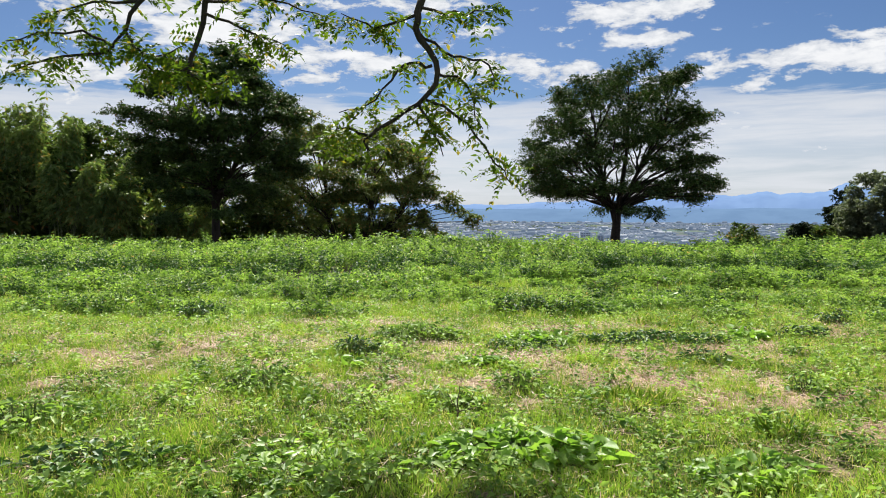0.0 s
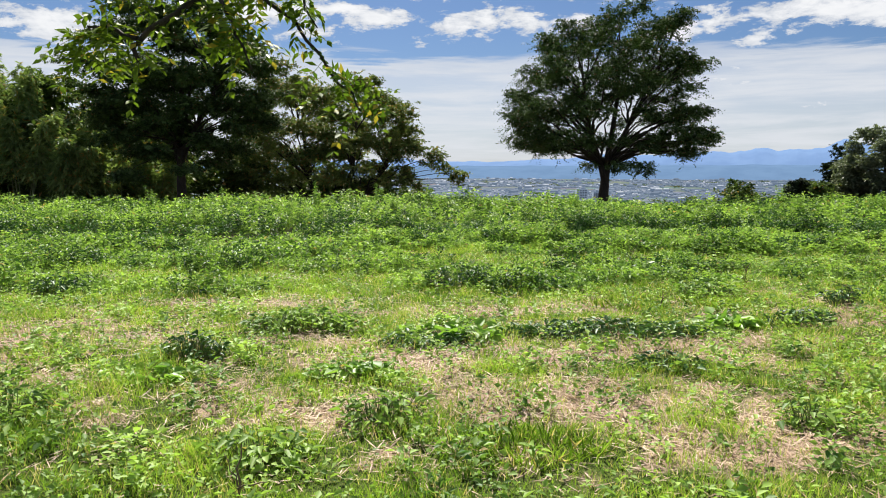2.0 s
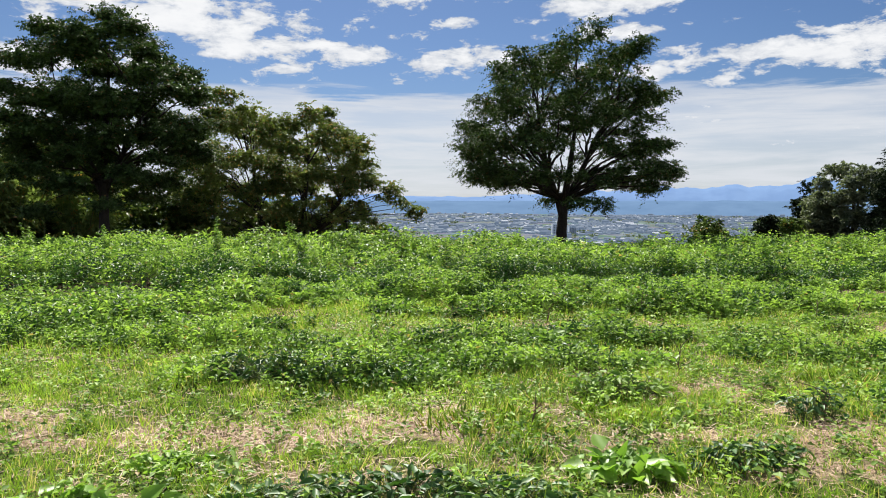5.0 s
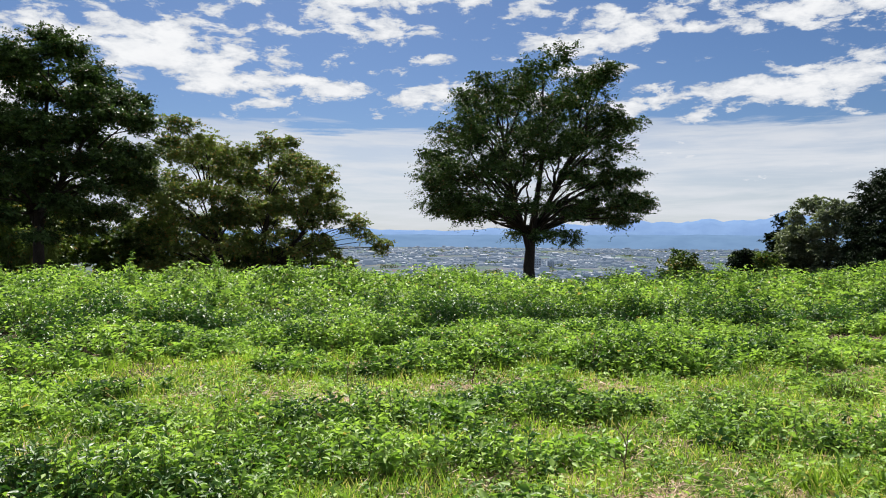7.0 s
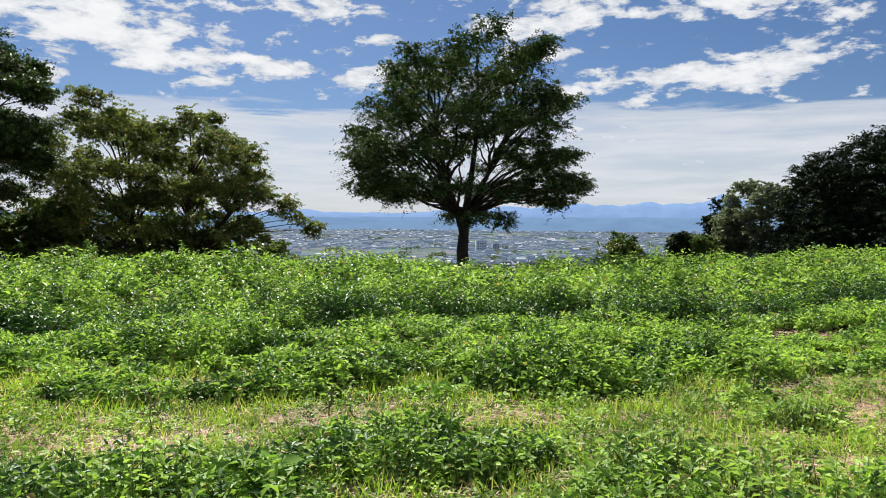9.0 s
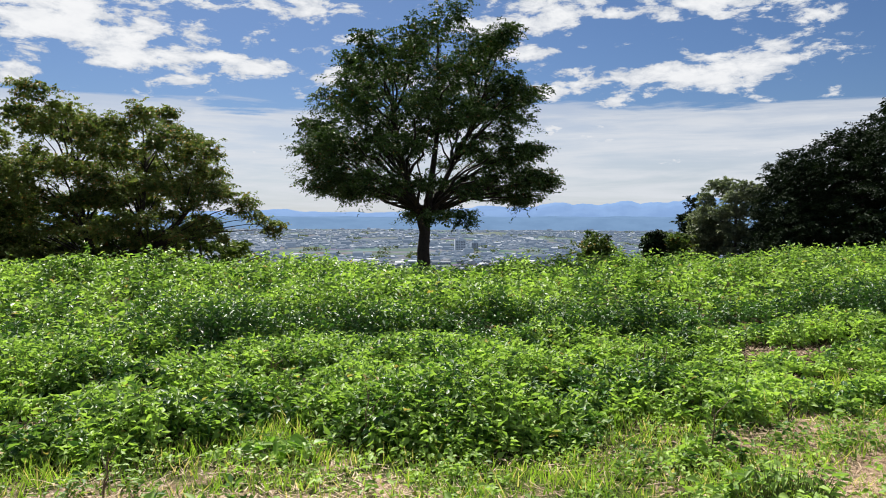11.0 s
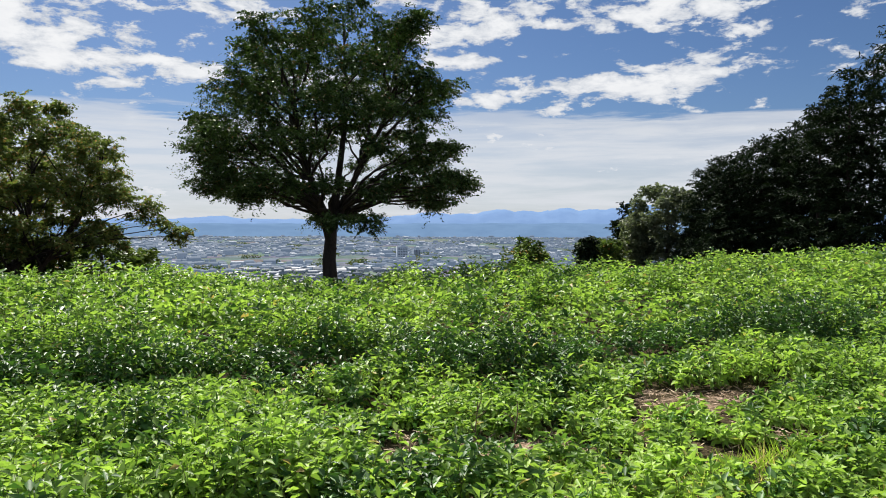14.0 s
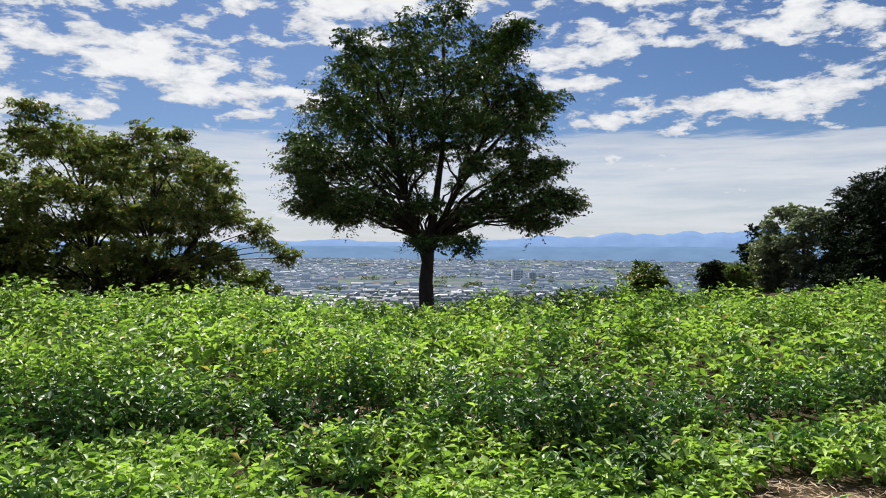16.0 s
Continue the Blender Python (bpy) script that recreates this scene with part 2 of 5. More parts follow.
STRAW = leaf_material("dry_straw", (0.28, 0.18, 0.12), (0.74, 0.57, 0.41), None, 0, 0.15, 0.6, (1.0, 0.9, 0.7), gloss=0.2)
ZELKOVA = leaf_material("zelkova_leaf", (0.013, 0.032, 0.013), (0.115, 0.18, 0.060), (0.20, 0.13, 0.06), 0.02, 0.12, 0.5, gloss=0.05)
HACKBERRY = leaf_material("turning_leaf", (0.050, 0.085, 0.026), (0.25, 0.30, 0.095), (0.32, 0.20, 0.08), 0.08, 0.26, 0.5, None, 0.35, 0.05)
LOCUST = leaf_material("locust_leaflet", (0.05, 0.10, 0.012), (0.17, 0.24, 0.03), (0.30, 0.24, 0.04), 0.08, 0.36, 0.5, gloss=0.05)
BAMBOO = leaf_material("bamboo_leaf", (0.09, 0.15, 0.05), (0.34, 0.42, 0.15), (0.36, 0.25, 0.08), 0.06, 0.32, 0.45, None, 0.25, 0.05)
BROADLEAF = leaf_material("evergreen_leaf", (0.030, 0.066, 0.018), (0.17, 0.22, 0.055), (0.34, 0.20, 0.06), 0.02, 0.24, 0.45, None, 0.2, 0.05)
PINE = leaf_material("conifer_needle", (0.007, 0.017, 0.008), (0.026, 0.046, 0.019), None, 0, 0.06, 0.8)
SILVER = leaf_material("silvery_leaf", (0.07, 0.10, 0.055), (0.27, 0.30, 0.21), None, 0, 0.2, 0.4, gloss=0.05)
BARK = rough_material("dark_bark", (0.012, 0.009, 0.007), (0.045, 0.035, 0.028), 6.0, 0.9, 0.8, (1, 1, 0.25))
STEM = rough_material("green_stem", (0.05, 0.09, 0.02), (0.14, 0.17, 0.05), 9.0, 0.6, 0.2)
DRY_STEM = rough_material("dead_stem", (0.07, 0.045, 0.03), (0.22, 0.15, 0.09), 12.0, 0.8, 0.4)
CULM = rough_material("bamboo_culm", (0.08, 0.12, 0.04), (0.2, 0.22, 0.08), 5.0, 0.5, 0.2)
# the last number is the share of glowing haze mixed into the colours
HOUSE_WALL = piece_material("hazed_house_paint", ((0.22, 0.23, 0.24), (0.16, 0.17, 0.18), (0.34, 0.34, 0.33), (0.12, 0.13, 0.15)), 0.8, 0.2)
HOUSE_ROOF = piece_material("hazed_house_roof", ((0.10, 0.11, 0.13), (0.15, 0.16, 0.18), (0.58, 0.59, 0.60), (0.05, 0.06, 0.07), (0.11, 0.09, 0.08), (0.08, 0.10, 0.13), (0.32, 0.33, 0.35)), 0.6, 0.2)
FAR_WALL = piece_material("hazed_far_paint", ((0.20, 0.22, 0.25), (0.16, 0.18, 0.21), (0.32, 0.33, 0.35), (0.13, 0.15, 0.18)), 0.9, 0.45)
FAR_ROOF = piece_material("hazed_far_roof", ((0.08, 0.10, 0.12), (0.11, 0.13, 0.16), (0.07, 0.085, 0.105), (0.50, 0.51, 0.53), (0.08, 0.09, 0.11), (0.15, 0.17, 0.20), (0.06, 0.075, 0.095), (0.10, 0.115, 0.14)), 0.8, 0.45)
GLASS_FAR = rough_material("dark_window", (0.04, 0.05, 0.07), (0.10, 0.12, 0.15), 1.0, 0.15, 0.0)
# the blue of both ranges is air haze, held in colour and glow
HILL_NEAR = distance_material("near_haze_blue_hills", (0.15, 0.25, 0.41), (0.175, 0.285, 0.455), 0.58)
HILL_FAR = distance_material("far_haze_blue_mountains", (0.21, 0.335, 0.58), (0.24, 0.375, 0.63), 0.57)

# ---------------------------------------------------------------- mesh helpers
RNG = np.random.default_rng(7)


def fill_mesh(name, verts, faces, mat):
    """A mesh from arrays; all faces have the same number of corners."""
    me = bpy.data.meshes.new(name)
    verts = np.ascontiguousarray(verts, np.float32)
    faces = np.ascontiguousarray(faces, np.int32)
    n, k = faces.shape
    me.vertices.add(len(verts))
    me.vertices.foreach_set("co", verts.ravel())
    me.loops.add(n * k)
    me.loops.foreach_set("vertex_index", faces.ravel())
    me.polygons.add(n)
    me.polygons.foreach_set("loop_start", np.arange(0, n * k, k, dtype=np.int32))
    me.update(calc_edges=True)
    me.materials.append(mat)
    return me


def unit(v):
    return v / np.maximum(np.linalg.norm(v, axis=1, keepdims=True), 1e-9)


def leaf_arrays(p, along, up, length, width, rich=False, fold=0.22, curl=0.12):
    """Pointed leaves folded on the midrib: from base p along a way, facing up. Two triangles each, or four when rich."""
    n = len(p)
    along = unit(along)
    side = unit(np.cross(along, up))
    up = unit(np.cross(side, along))
    L, W = np.asarray(length).reshape(-1, 1) * np.ones((n, 1)), np.asarray(width).reshape(-1, 1) * np.ones((n, 1))
    tip = p + along * L - up * L * curl
    if not rich:
        mid = p + along * L * 0.45
        v = np.stack([p, mid + side * W / 2 + up * W * fold, tip, mid - side * W / 2 + up * W * fold], 1)
        f = np.array([[0, 1, 2], [0, 2, 3]])
    else:
        a, c = p + along * L * 0.3, p + along * L * 0.65 - up * L * curl * 0.35
        v = np.stack([p, a + side * W / 2 + up * W * fold, c + side * W * 0.36 + up * W * fold * 0.7, tip,
                      c - side * W * 0.36 + up * W * fold * 0.7, a - side * W / 2 + up * W * fold], 1)
        f = np.array([[0, 1, 2], [0, 2, 3], [0, 3, 4], [0, 4, 5]])
    k = v.shape[1]
    faces = (f[None] + (np.arange(n) * k)[:, None, None]).reshape(-1, 3)
    return v.reshape(-1, 3), faces


def rods(a, b, ra, rb):
    """Thin three-sided rods from a to b."""
    n = len(a)
    d = unit(b - a)
    s = unit(np.cross(d, np.array([[0.31, 0.52, 0.79]])))
    u = np.cross(d, s)
    ra, rb = np.asarray(ra).reshape(-1, 1) * np.ones((n, 1)), np.asarray(rb).reshape(-1, 1) * np.ones((n, 1))
    ring = [(math.cos(k * 2.0944), math.sin(k * 2.0944)) for k in range(3)]
    v = np.stack([a + ra * (s * c + u * w) for c, w in ring] + [b + rb * (s * c + u * w) for c, w in ring], 1)
    f = np.array([[0, 1, 4], [0, 4, 3], [1, 2, 5], [1, 5, 4], [2, 0, 3], [2, 3, 5]])
    return v.reshape(-1, 3), (f[None] + (np.arange(n) * 6)[:, None, None]).reshape(-1, 3)


def tube(points, radii, sides=7):
    """A tapered tube along a line of points."""
    pts = np.array(points, float)
    d = np.gradient(pts, axis=0)
    d = unit(d)
    s = unit(np.cross(d, np.array([[0.2, 0.95, 0.13]])))
    u = np.cross(d, s)
    ang = np.arange(sides) * 2 * math.pi / sides
    ring = np.cos(ang)[None, :, None] * s[:, None] + np.sin(ang)[None, :, None] * u[:, None]
    v = pts[:, None] + ring * np.asarray(radii)[:, None, None]
    m = len(pts)
    i, j = np.meshgrid(np.arange(m - 1), np.arange(sides), indexing="ij")
    q = np.stack([i * sides + j, i * sides + (j + 1) % sides, (i + 1) * sides + (j + 1) % sides, (i + 1) * sides + j], -1).reshape(-1, 4)
    return v.reshape(-1, 3), np.concatenate([q[:, [0, 1, 2]], q[:, [0, 2, 3]]])


def joined(pieces):
    vs, fs, n = [], [], 0
    for v, f in pieces:
        vs.append(v)
        fs.append(f + n)
        n += len(v)
    return np.concatenate(vs), np.concatenate(fs)


def part(name, arrays, mat, parent=None, label=""):
    ob = new(name, fill_mesh(name, *arrays, mat))
    if parent:
        ob.parent = parent
    return tagged(ob, label)


def root(name, at, label, category, group="", kind=""):
    ob = new(name)
    ob.empty_display_size = 0.2
    ob.matrix_basis = Matrix.Translation(at)
    return tagged(ob, label, category, group, kind)


def bend(a, b, sag, steps=6, wobble=0.0):
    """A bowed line from a to b; sag lifts (or drops) its middle."""
    a, b = np.array(a, float), np.array(b, float)
    s = np.linspace(0, 1, steps)[:, None]
    line = a + (b - a) * s
    line[:, 2] += (sag * 4 * s * (1 - s))[:, 0]
    line[1:-1] += RNG.normal(0, wobble, (steps - 2, 3))
    return line


# ---------------------------------------------------------------- the lie of the land
def step(x, lo, hi):
    s = np.clip((x - lo) / (hi - lo), 0, 1)
    return s * s * (3 - 2 * s)


def wave(x, y, s, seed):
    """Smooth cheap noise, about -1 to 1, of wavelength s."""
    r = np.random.default_rng(seed)
    out = 0
    for _ in range(7):
        a, ph = r.uniform(0, 2 * math.pi), r.uniform(0, 2 * math.pi)
        k = r.uniform(0.6, 1.7) * 2 * math.pi / s
        out = out + np.sin(k * (x * math.cos(a) + y * math.sin(a)) + ph)
    return out / 3.2


PLAIN = -70.0


def ground_z(x, y):
    x, y = np.asarray(x, float), np.asarray(y, float)
    z = np.interp(y, [-80, -10, 8, 15, 24, 30], [0.6, -0.12, -0.15, -0.34, -0.40, -0.46])
    z = z + step(x, 12, 34) * step(y, 14, 30) * 0.55 - 0.20 * np.exp(-((x - 9.3) / 2.6) ** 2 - ((y - 30) / 7.0) ** 2)
    keep = np.maximum(step(x, 24, 62) * 0.66, step(-x, 14, 34) * 0.7) * (1 - step(y, 90, 220))
    drop = np.interp(y, [29, 34, 43, 60, 80, 110, 200, 420], [0, 0.25, 1.1, 3.6, 8.0, 15.0, 38.0, 69.6])
    z = z - drop * (1 - keep)
    far_side = step(np.abs(x), 150, 420)
    z = np.where(y > 0, z * (1 - far_side) + far_side * np.minimum(z, PLAIN * step(np.abs(x), 150, 420)), z)
    z = z + 0.035 * wave(x, y, 3.5, 3) * (y < 60)
    return np.maximum(z, PLAIN)


BARE_SPOTS = ((-2.6, 8.6, 1.2, 0.5), (-3.6, 7.4, 1.3, 0.35), (1.9, 6.6, 1.2, 0.5), (2.9, 6.0, 1.1, 0.5), (0.7, 7.6, 1.0, 0.35), (3.3, 5.0, 1.0, 0.5),
              (1.2, 8.1, 1.0, 0.4), (0.3, 6.6, 0.8, 0.3), (2.4, 7.9, 0.9, 0.3), (3.4, 8.3, 1.0, 0.35), (2.2, 9.9, 1.3, 0.35), (5.3, 11.3, 0.9, 0.5),
              (6.0, 9.6, 0.9, 0.4), (4.9, 14.7, 1.6, 0.35), (3.0, 14.3, 1.0, 0.35), (9.5, 14.2, 0.8, 0.4), (-1.0, 10.4, 1.2, 0.4), (8.3, 13.0, 0.8, 0.5), (5.5, 17.6, 0.8, 0.4), (9.3, 17.5, 0.9, 0.4), (9.8, 15.2, 1.1, 0.6), (7.5, 16.3, 0.6, 0.3), (12.0, 18.4, 1.0, 0.4), (3.4, 16.4, 0.8, 0.35))


def bare(x, y):
    """How bare of green the ground is, 0 to 1."""
    b = np.zeros_like(np.asarray(x, float))
    for cx, cy, rx, ry in BARE_SPOTS:
        b = np.maximum(b, 0.85 * np.exp(-((x - cx) / rx) ** 2 - ((y - cy) / ry) ** 2))
    b = 0.8 * b + 0.22 * wave(x, y, 1.3, 11) + 0.30 * wave(x, y, 0.55, 12) + 0.26 * wave(x, y, 0.24, 13)
    b = b + 0.29 * step(y, 5.0, 6.5) * (1 - step(y, 10.0, 11.5)) + 0.16 * step(y, 11.5, 12.5) * (1 - step(y, 15.0, 15.8))
    return np.clip(b, 0, 1)


def make_ground():
    def axis(stops):
        return np.unique(np.concatenate([np.arange(a, b, s) for a, b, s in stops]))
    xs = axis([(-4800, -400, 400), (-400, -60, 20), (-60, -12, 2), (-12, 16, 0.25), (16, 60, 2), (60, 400, 20), (400, 4801, 400)])
    ys = axis([(-800, -100, 100), (-100, -4, 8), (-4, 18, 0.25), (18, 60, 1.5), (60, 360, 10), (360, 1000, 80), (1000, 4801, 400)])
    X, Y = np.meshgrid(xs, ys)
    Z = ground_z(X, Y)
    ny, nx = X.shape
    i, j = np.meshgrid(np.arange(ny - 1), np.arange(nx - 1), indexing="ij")
    q = np.stack([i * nx + j, i * nx + j + 1, (i + 1) * nx + j + 1, (i + 1) * nx + j], -1).reshape(-1, 4)
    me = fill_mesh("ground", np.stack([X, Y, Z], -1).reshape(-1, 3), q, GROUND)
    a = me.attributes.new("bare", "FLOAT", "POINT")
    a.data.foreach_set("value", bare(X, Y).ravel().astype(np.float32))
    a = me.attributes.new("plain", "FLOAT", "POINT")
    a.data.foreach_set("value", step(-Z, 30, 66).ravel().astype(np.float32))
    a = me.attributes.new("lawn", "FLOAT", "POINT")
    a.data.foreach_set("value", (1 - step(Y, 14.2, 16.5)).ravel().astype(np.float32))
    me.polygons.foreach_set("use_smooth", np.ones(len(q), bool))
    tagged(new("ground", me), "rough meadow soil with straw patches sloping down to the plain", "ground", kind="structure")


make_ground()


def ring_range(name, label, dist, profile, foot, mat, seed):
    """A far range of hills along an arc: ridge heights by bearing, with a wooded, uneven crest and a sloping face."""
    az = np.linspace(-62, 75, 700)
    top = np.interp(az, [p[0] for p in profile], [p[1] for p in profile])
    r = np.random.default_rng(seed)
    rough = sum(np.sin(az * f + r.uniform(0, 6.28)) / f for f in (1.1, 2.3, 3.7, 6.1, 11.0, 19.0, 31.0))
    top = top * (1 + 0.10 * rough) + dist * 0.0004 * rough
    rows = []
    for back, share in ((0, 0.0), (0.03, 0.45), (0.06, 0.8), (0.10, 1.0), (0.16, 0.3)):
        d = dist * (1 + back)
        z = foot + (top - foot) * share
        a = np.radians(az)
        rows.append(np.stack([np.sin(a) * d, np.cos(a) * d, z], -1))
    v = np.stack(rows)
    m, n = v.shape[:2]
    i, j = np.meshgrid(np.arange(m - 1), np.arange(n - 1), indexing="ij")
    q = np.stack([i * n + j, i * n + j + 1, (i + 1) * n + j + 1, (i + 1) * n + j], -1).reshape(-1, 4)
    tagged(new(name, fill_mesh(name, v.reshape(-1, 3), q, mat)), label, "mountains", kind="structure")


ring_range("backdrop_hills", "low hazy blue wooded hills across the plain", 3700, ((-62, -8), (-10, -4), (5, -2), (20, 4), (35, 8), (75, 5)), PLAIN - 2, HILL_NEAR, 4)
ring_range("backdrop_mountains", "pale haze-blue mountain range under the cloud bank", 4300,
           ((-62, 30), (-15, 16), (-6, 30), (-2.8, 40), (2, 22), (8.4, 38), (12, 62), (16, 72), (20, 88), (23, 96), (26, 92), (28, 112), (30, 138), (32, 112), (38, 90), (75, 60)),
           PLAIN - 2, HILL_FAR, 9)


# ---------------------------------------------------------------- trees
def sprays(lobes, count, leaf, per=16, twig=0.7, droop=0.25, flat=0.75, shell=0.6, wisps=0.0, slim=0.62):
    """Leafy twigs scattered through ellipsoid lobes (x, y, z, rx, ry, rz). Returns leaf arrays and twig arrays."""
    lobes = np.array(lobes, float)
    vol = (lobes[:, 3] * lobes[:, 4] * lobes[:, 5]) ** 0.5
    which = RNG.choice(len(lobes), count, p=vol / vol.sum())
    d = unit(RNG.normal(size=(count, 3)))
    rad = shell + (1 - shell) * RNG.random((count, 1))
    rad = np.where(RNG.random((count, 1)) < 0.42, RNG.random((count, 1)) ** 0.5 * 0.8, rad)
    start = lobes[which, :3] + d * rad * lobes[which, 3:6] * 0.92
    out = unit(d * np.array([1, 1, 0.45]) + RNG.normal(0, 0.45, (count, 3)))
    out[:, 2] = out[:, 2] * (1 - flat * 0.6) + 0.1
    size = twig * RNG.uniform(0.6, 1.25, (count, 1)) * np.where(RNG.random((count, 1)) < wisps, 1.9, 1.0)
    k = np.tile(np.linspace(0.1, 1, per), count)[:, None]
    idx = np.repeat(np.arange(count), per)
    drop = np.zeros((len(idx), 3))
    drop[:, 2] = -(droop * size[idx] * k ** 2)[:, 0]
    base = start[idx] + out[idx] * size[idx] * k + drop
    side = unit(np.cross(out, [[0, 0, 1.0]]))[idx] * np.where(np.arange(len(idx)) % 2, 1, -1)[:, None]
    base = base + RNG.normal(0, 0.06, base.shape) * size[idx]
    way = unit(out[idx] * 0.6 + side + RNG.normal(0, 0.5, (len(idx), 3)) + [0, 0, -0.25])
    up = unit(np.array([[0, 0, 1.0]]) + RNG.normal(0, 0.45, (len(idx), 3)))
    L = leaf * RNG.uniform(0.7, 1.3, len(idx))
    leaves = leaf_arrays(base, way, up, L, L * slim)
    end = start + out * size
    end[:, 2] -= droop * size[:, 0]
    some = slice(None, None, 4)
    twigs = rods((start - out * size * 0.3)[some], end[some], 0.006, 0.002)
    return leaves, twigs


def fill_depth(shape, reach, layers=3, loose=0.12):
    """Turns lobes seen from the front (x, z, rx, rz) into lobes in depth, round a trunk."""
    out = []
    for x, z, rx, rz in shape:
        w = math.sqrt(max(reach * reach - x * x, 0.5)) * 0.62
        ys = [0.0] if w < 1.2 else list(np.linspace(-w, w, layers))
        for y in ys:
            out.append((x * (1 if abs(y) < 0.1 else 0.9) + RNG.normal(0, 0.12), y + RNG.normal(0, 0.3), z + RNG.normal(0, loose) - 0.04 * abs(y), rx, max(rx * 0.9, 0.7), rz))
    return out


def clumps_of(lobes, k=5, size=0.42):
    """Breaks lobes into smaller leafy clumps with gaps between them."""
    out = []
    for x, y, z, rx, ry, rz in lobes:
        for d in unit(RNG.normal(size=(k, 3))):
            r = RNG.uniform(0.35, 0.85)
            q = RNG.uniform(0.75, 1.25) * size
            out.append((x + d[0] * r * rx, y + d[1] * r * ry, z + d[2] * r * rz, rx * q, ry * q, max(rz * q * 0.8, 0.22)))
    return out


def limb_lines(forks, lobes, trunk_r, share=1.0):
    """Limbs that run from forks on the trunk to the hearts of the lobes."""
    out = []
    for lo in lobes:
        if RNG.random() > share:
            continue
        c = np.array(lo[:3])
        below = [f for f in forks if f[2] < c[2] - 0.45 * math.hypot(c[0] - f[0], c[1] - f[1])] or [forks[0]]
        f = min(below, key=lambda q: np.linalg.norm((c - q) * [1, 1, 0.8]))
        line = bend(f, c, 0.07 * np.linalg.norm(c - f), 7, 0.11)
        n = np.linalg.norm(c - f)
        out.append((line, np.linspace(trunk_r * min(0.24, 0.10 + 0.026 * n), 0.015, 7)))
    return out


def broad_tree(name, at, stems, shape, reach, leaf_mat, label, count, leaf, **spray):
    """A tree: trunk or trunks (lists of points and radii), limbs to every lobe, and a crown of leafy sprays."""
    layers = spray.pop("layers", 3)
    scale, loose = spray.pop("scale", 1.0), spray.pop("loose", 0.12)
    share, heart, tufts = spray.pop("share", 0.75), spray.pop("heart", 0.16), spray.pop("tufts", (5, 0.42))
    top = root(name, at, label, "tree")
    lobes = fill_depth([(x * scale, z * scale, rx * scale, rz * scale) for x, z, rx, rz in shape], reach, layers, loose)
    forks = []
    for pts, radii in stems:
        part("trunk", tube(pts, radii, 10), BARK, top)
        forks += [np.array(p, float) for p in pts[len(pts) // 3:]]
    for line, radii in limb_lines(forks, lobes, stems[0][1][0], share):
        part("limb", tube(line, radii, 6), BARK, top)
    leaves, twigs = sprays(clumps_of(lobes, *tufts), count, leaf, **spray)
    inner = [(x, y, z, rx * 0.62, ry * 0.62, rz * 0.62) for x, y, z, rx, ry, rz in lobes]
    dense, _ = sprays(inner, int(count * heart), leaf * 1.5, per=12, twig=0.5, shell=0.1)
    crown = part("crown", joined([leaves, dense]), leaf_mat, top)
    tagged(part("twigwork", twigs, BARK, crown), kind="stuff")
    return top


def on_ground(x, y, sink=0.05):
    return (x, y, float(ground_z(x, y)) - sink)


T3_SHAPE = ((0.4, 7.4, 1.3, 0.7), (-1.0, 6.2, 0.7, 0.4), (1.9, 6.4, 0.7, 0.4), (-1.9, 4.4, 0.7, 0.35), (1.7, 4.4, 0.7, 0.35), (-5.3, 4.5, 0.9, 0.45), (-3.9, 4.3, 1.0, 0.45), (6.3, 4.6, 0.7, 0.4), (4.9, 4.2, 1.0, 0.45), (-3.7, 10.9, 0.8, 0.5), (-3.1, 10.4, 1.0, 0.6), (-4.4, 8.9, 1.0, 0.7), (-5.6, 7.4, 0.9, 0.6), (-5.8, 6.1, 0.9, 0.6), (3.7, 11.5, 0.8, 0.5), (4.9, 8.8, 0.8, 0.5), (4.0, 7.4, 1.2, 0.5), (6.6, 4.9, 0.7, 0.4), (0.5, 11.9, 1.2, 0.8), (-1.0, 10.9, 1.5, 1.0), (2.2, 10.9, 1.5, 1.0), (3.1, 11.2, 1.0, 0.7), (-2.2, 9.8, 1.7, 1.0), (0.8, 9.5, 1.9, 1.3), (3.3, 9.4, 1.6, 1.0),
            (4.4, 8.9, 1.0, 0.6), (-3.6, 8.4, 1.7, 1.0), (-0.9, 8.1, 2.0, 1.2), (2.1, 8.1, 1.5, 0.9), (-4.8, 6.7, 1.3, 1.0), (-2.8, 6.4, 1.8, 1.3), (-5.0, 5.1, 1.1, 0.8),
            (-3.4, 4.8, 1.4, 0.7), (4.0, 6.2, 1.4, 0.7), (5.2, 6.2, 1.1, 0.6), (3.0, 4.8, 1.4, 0.7), (4.9, 4.7, 1.2, 0.6), (6.1, 5.1, 0.8, 0.5), (1.2, 3.3, 0.8, 0.45), (-0.6, 4.6, 0.8, 0.5), (-0.4, 3.3, 0.5, 0.35))
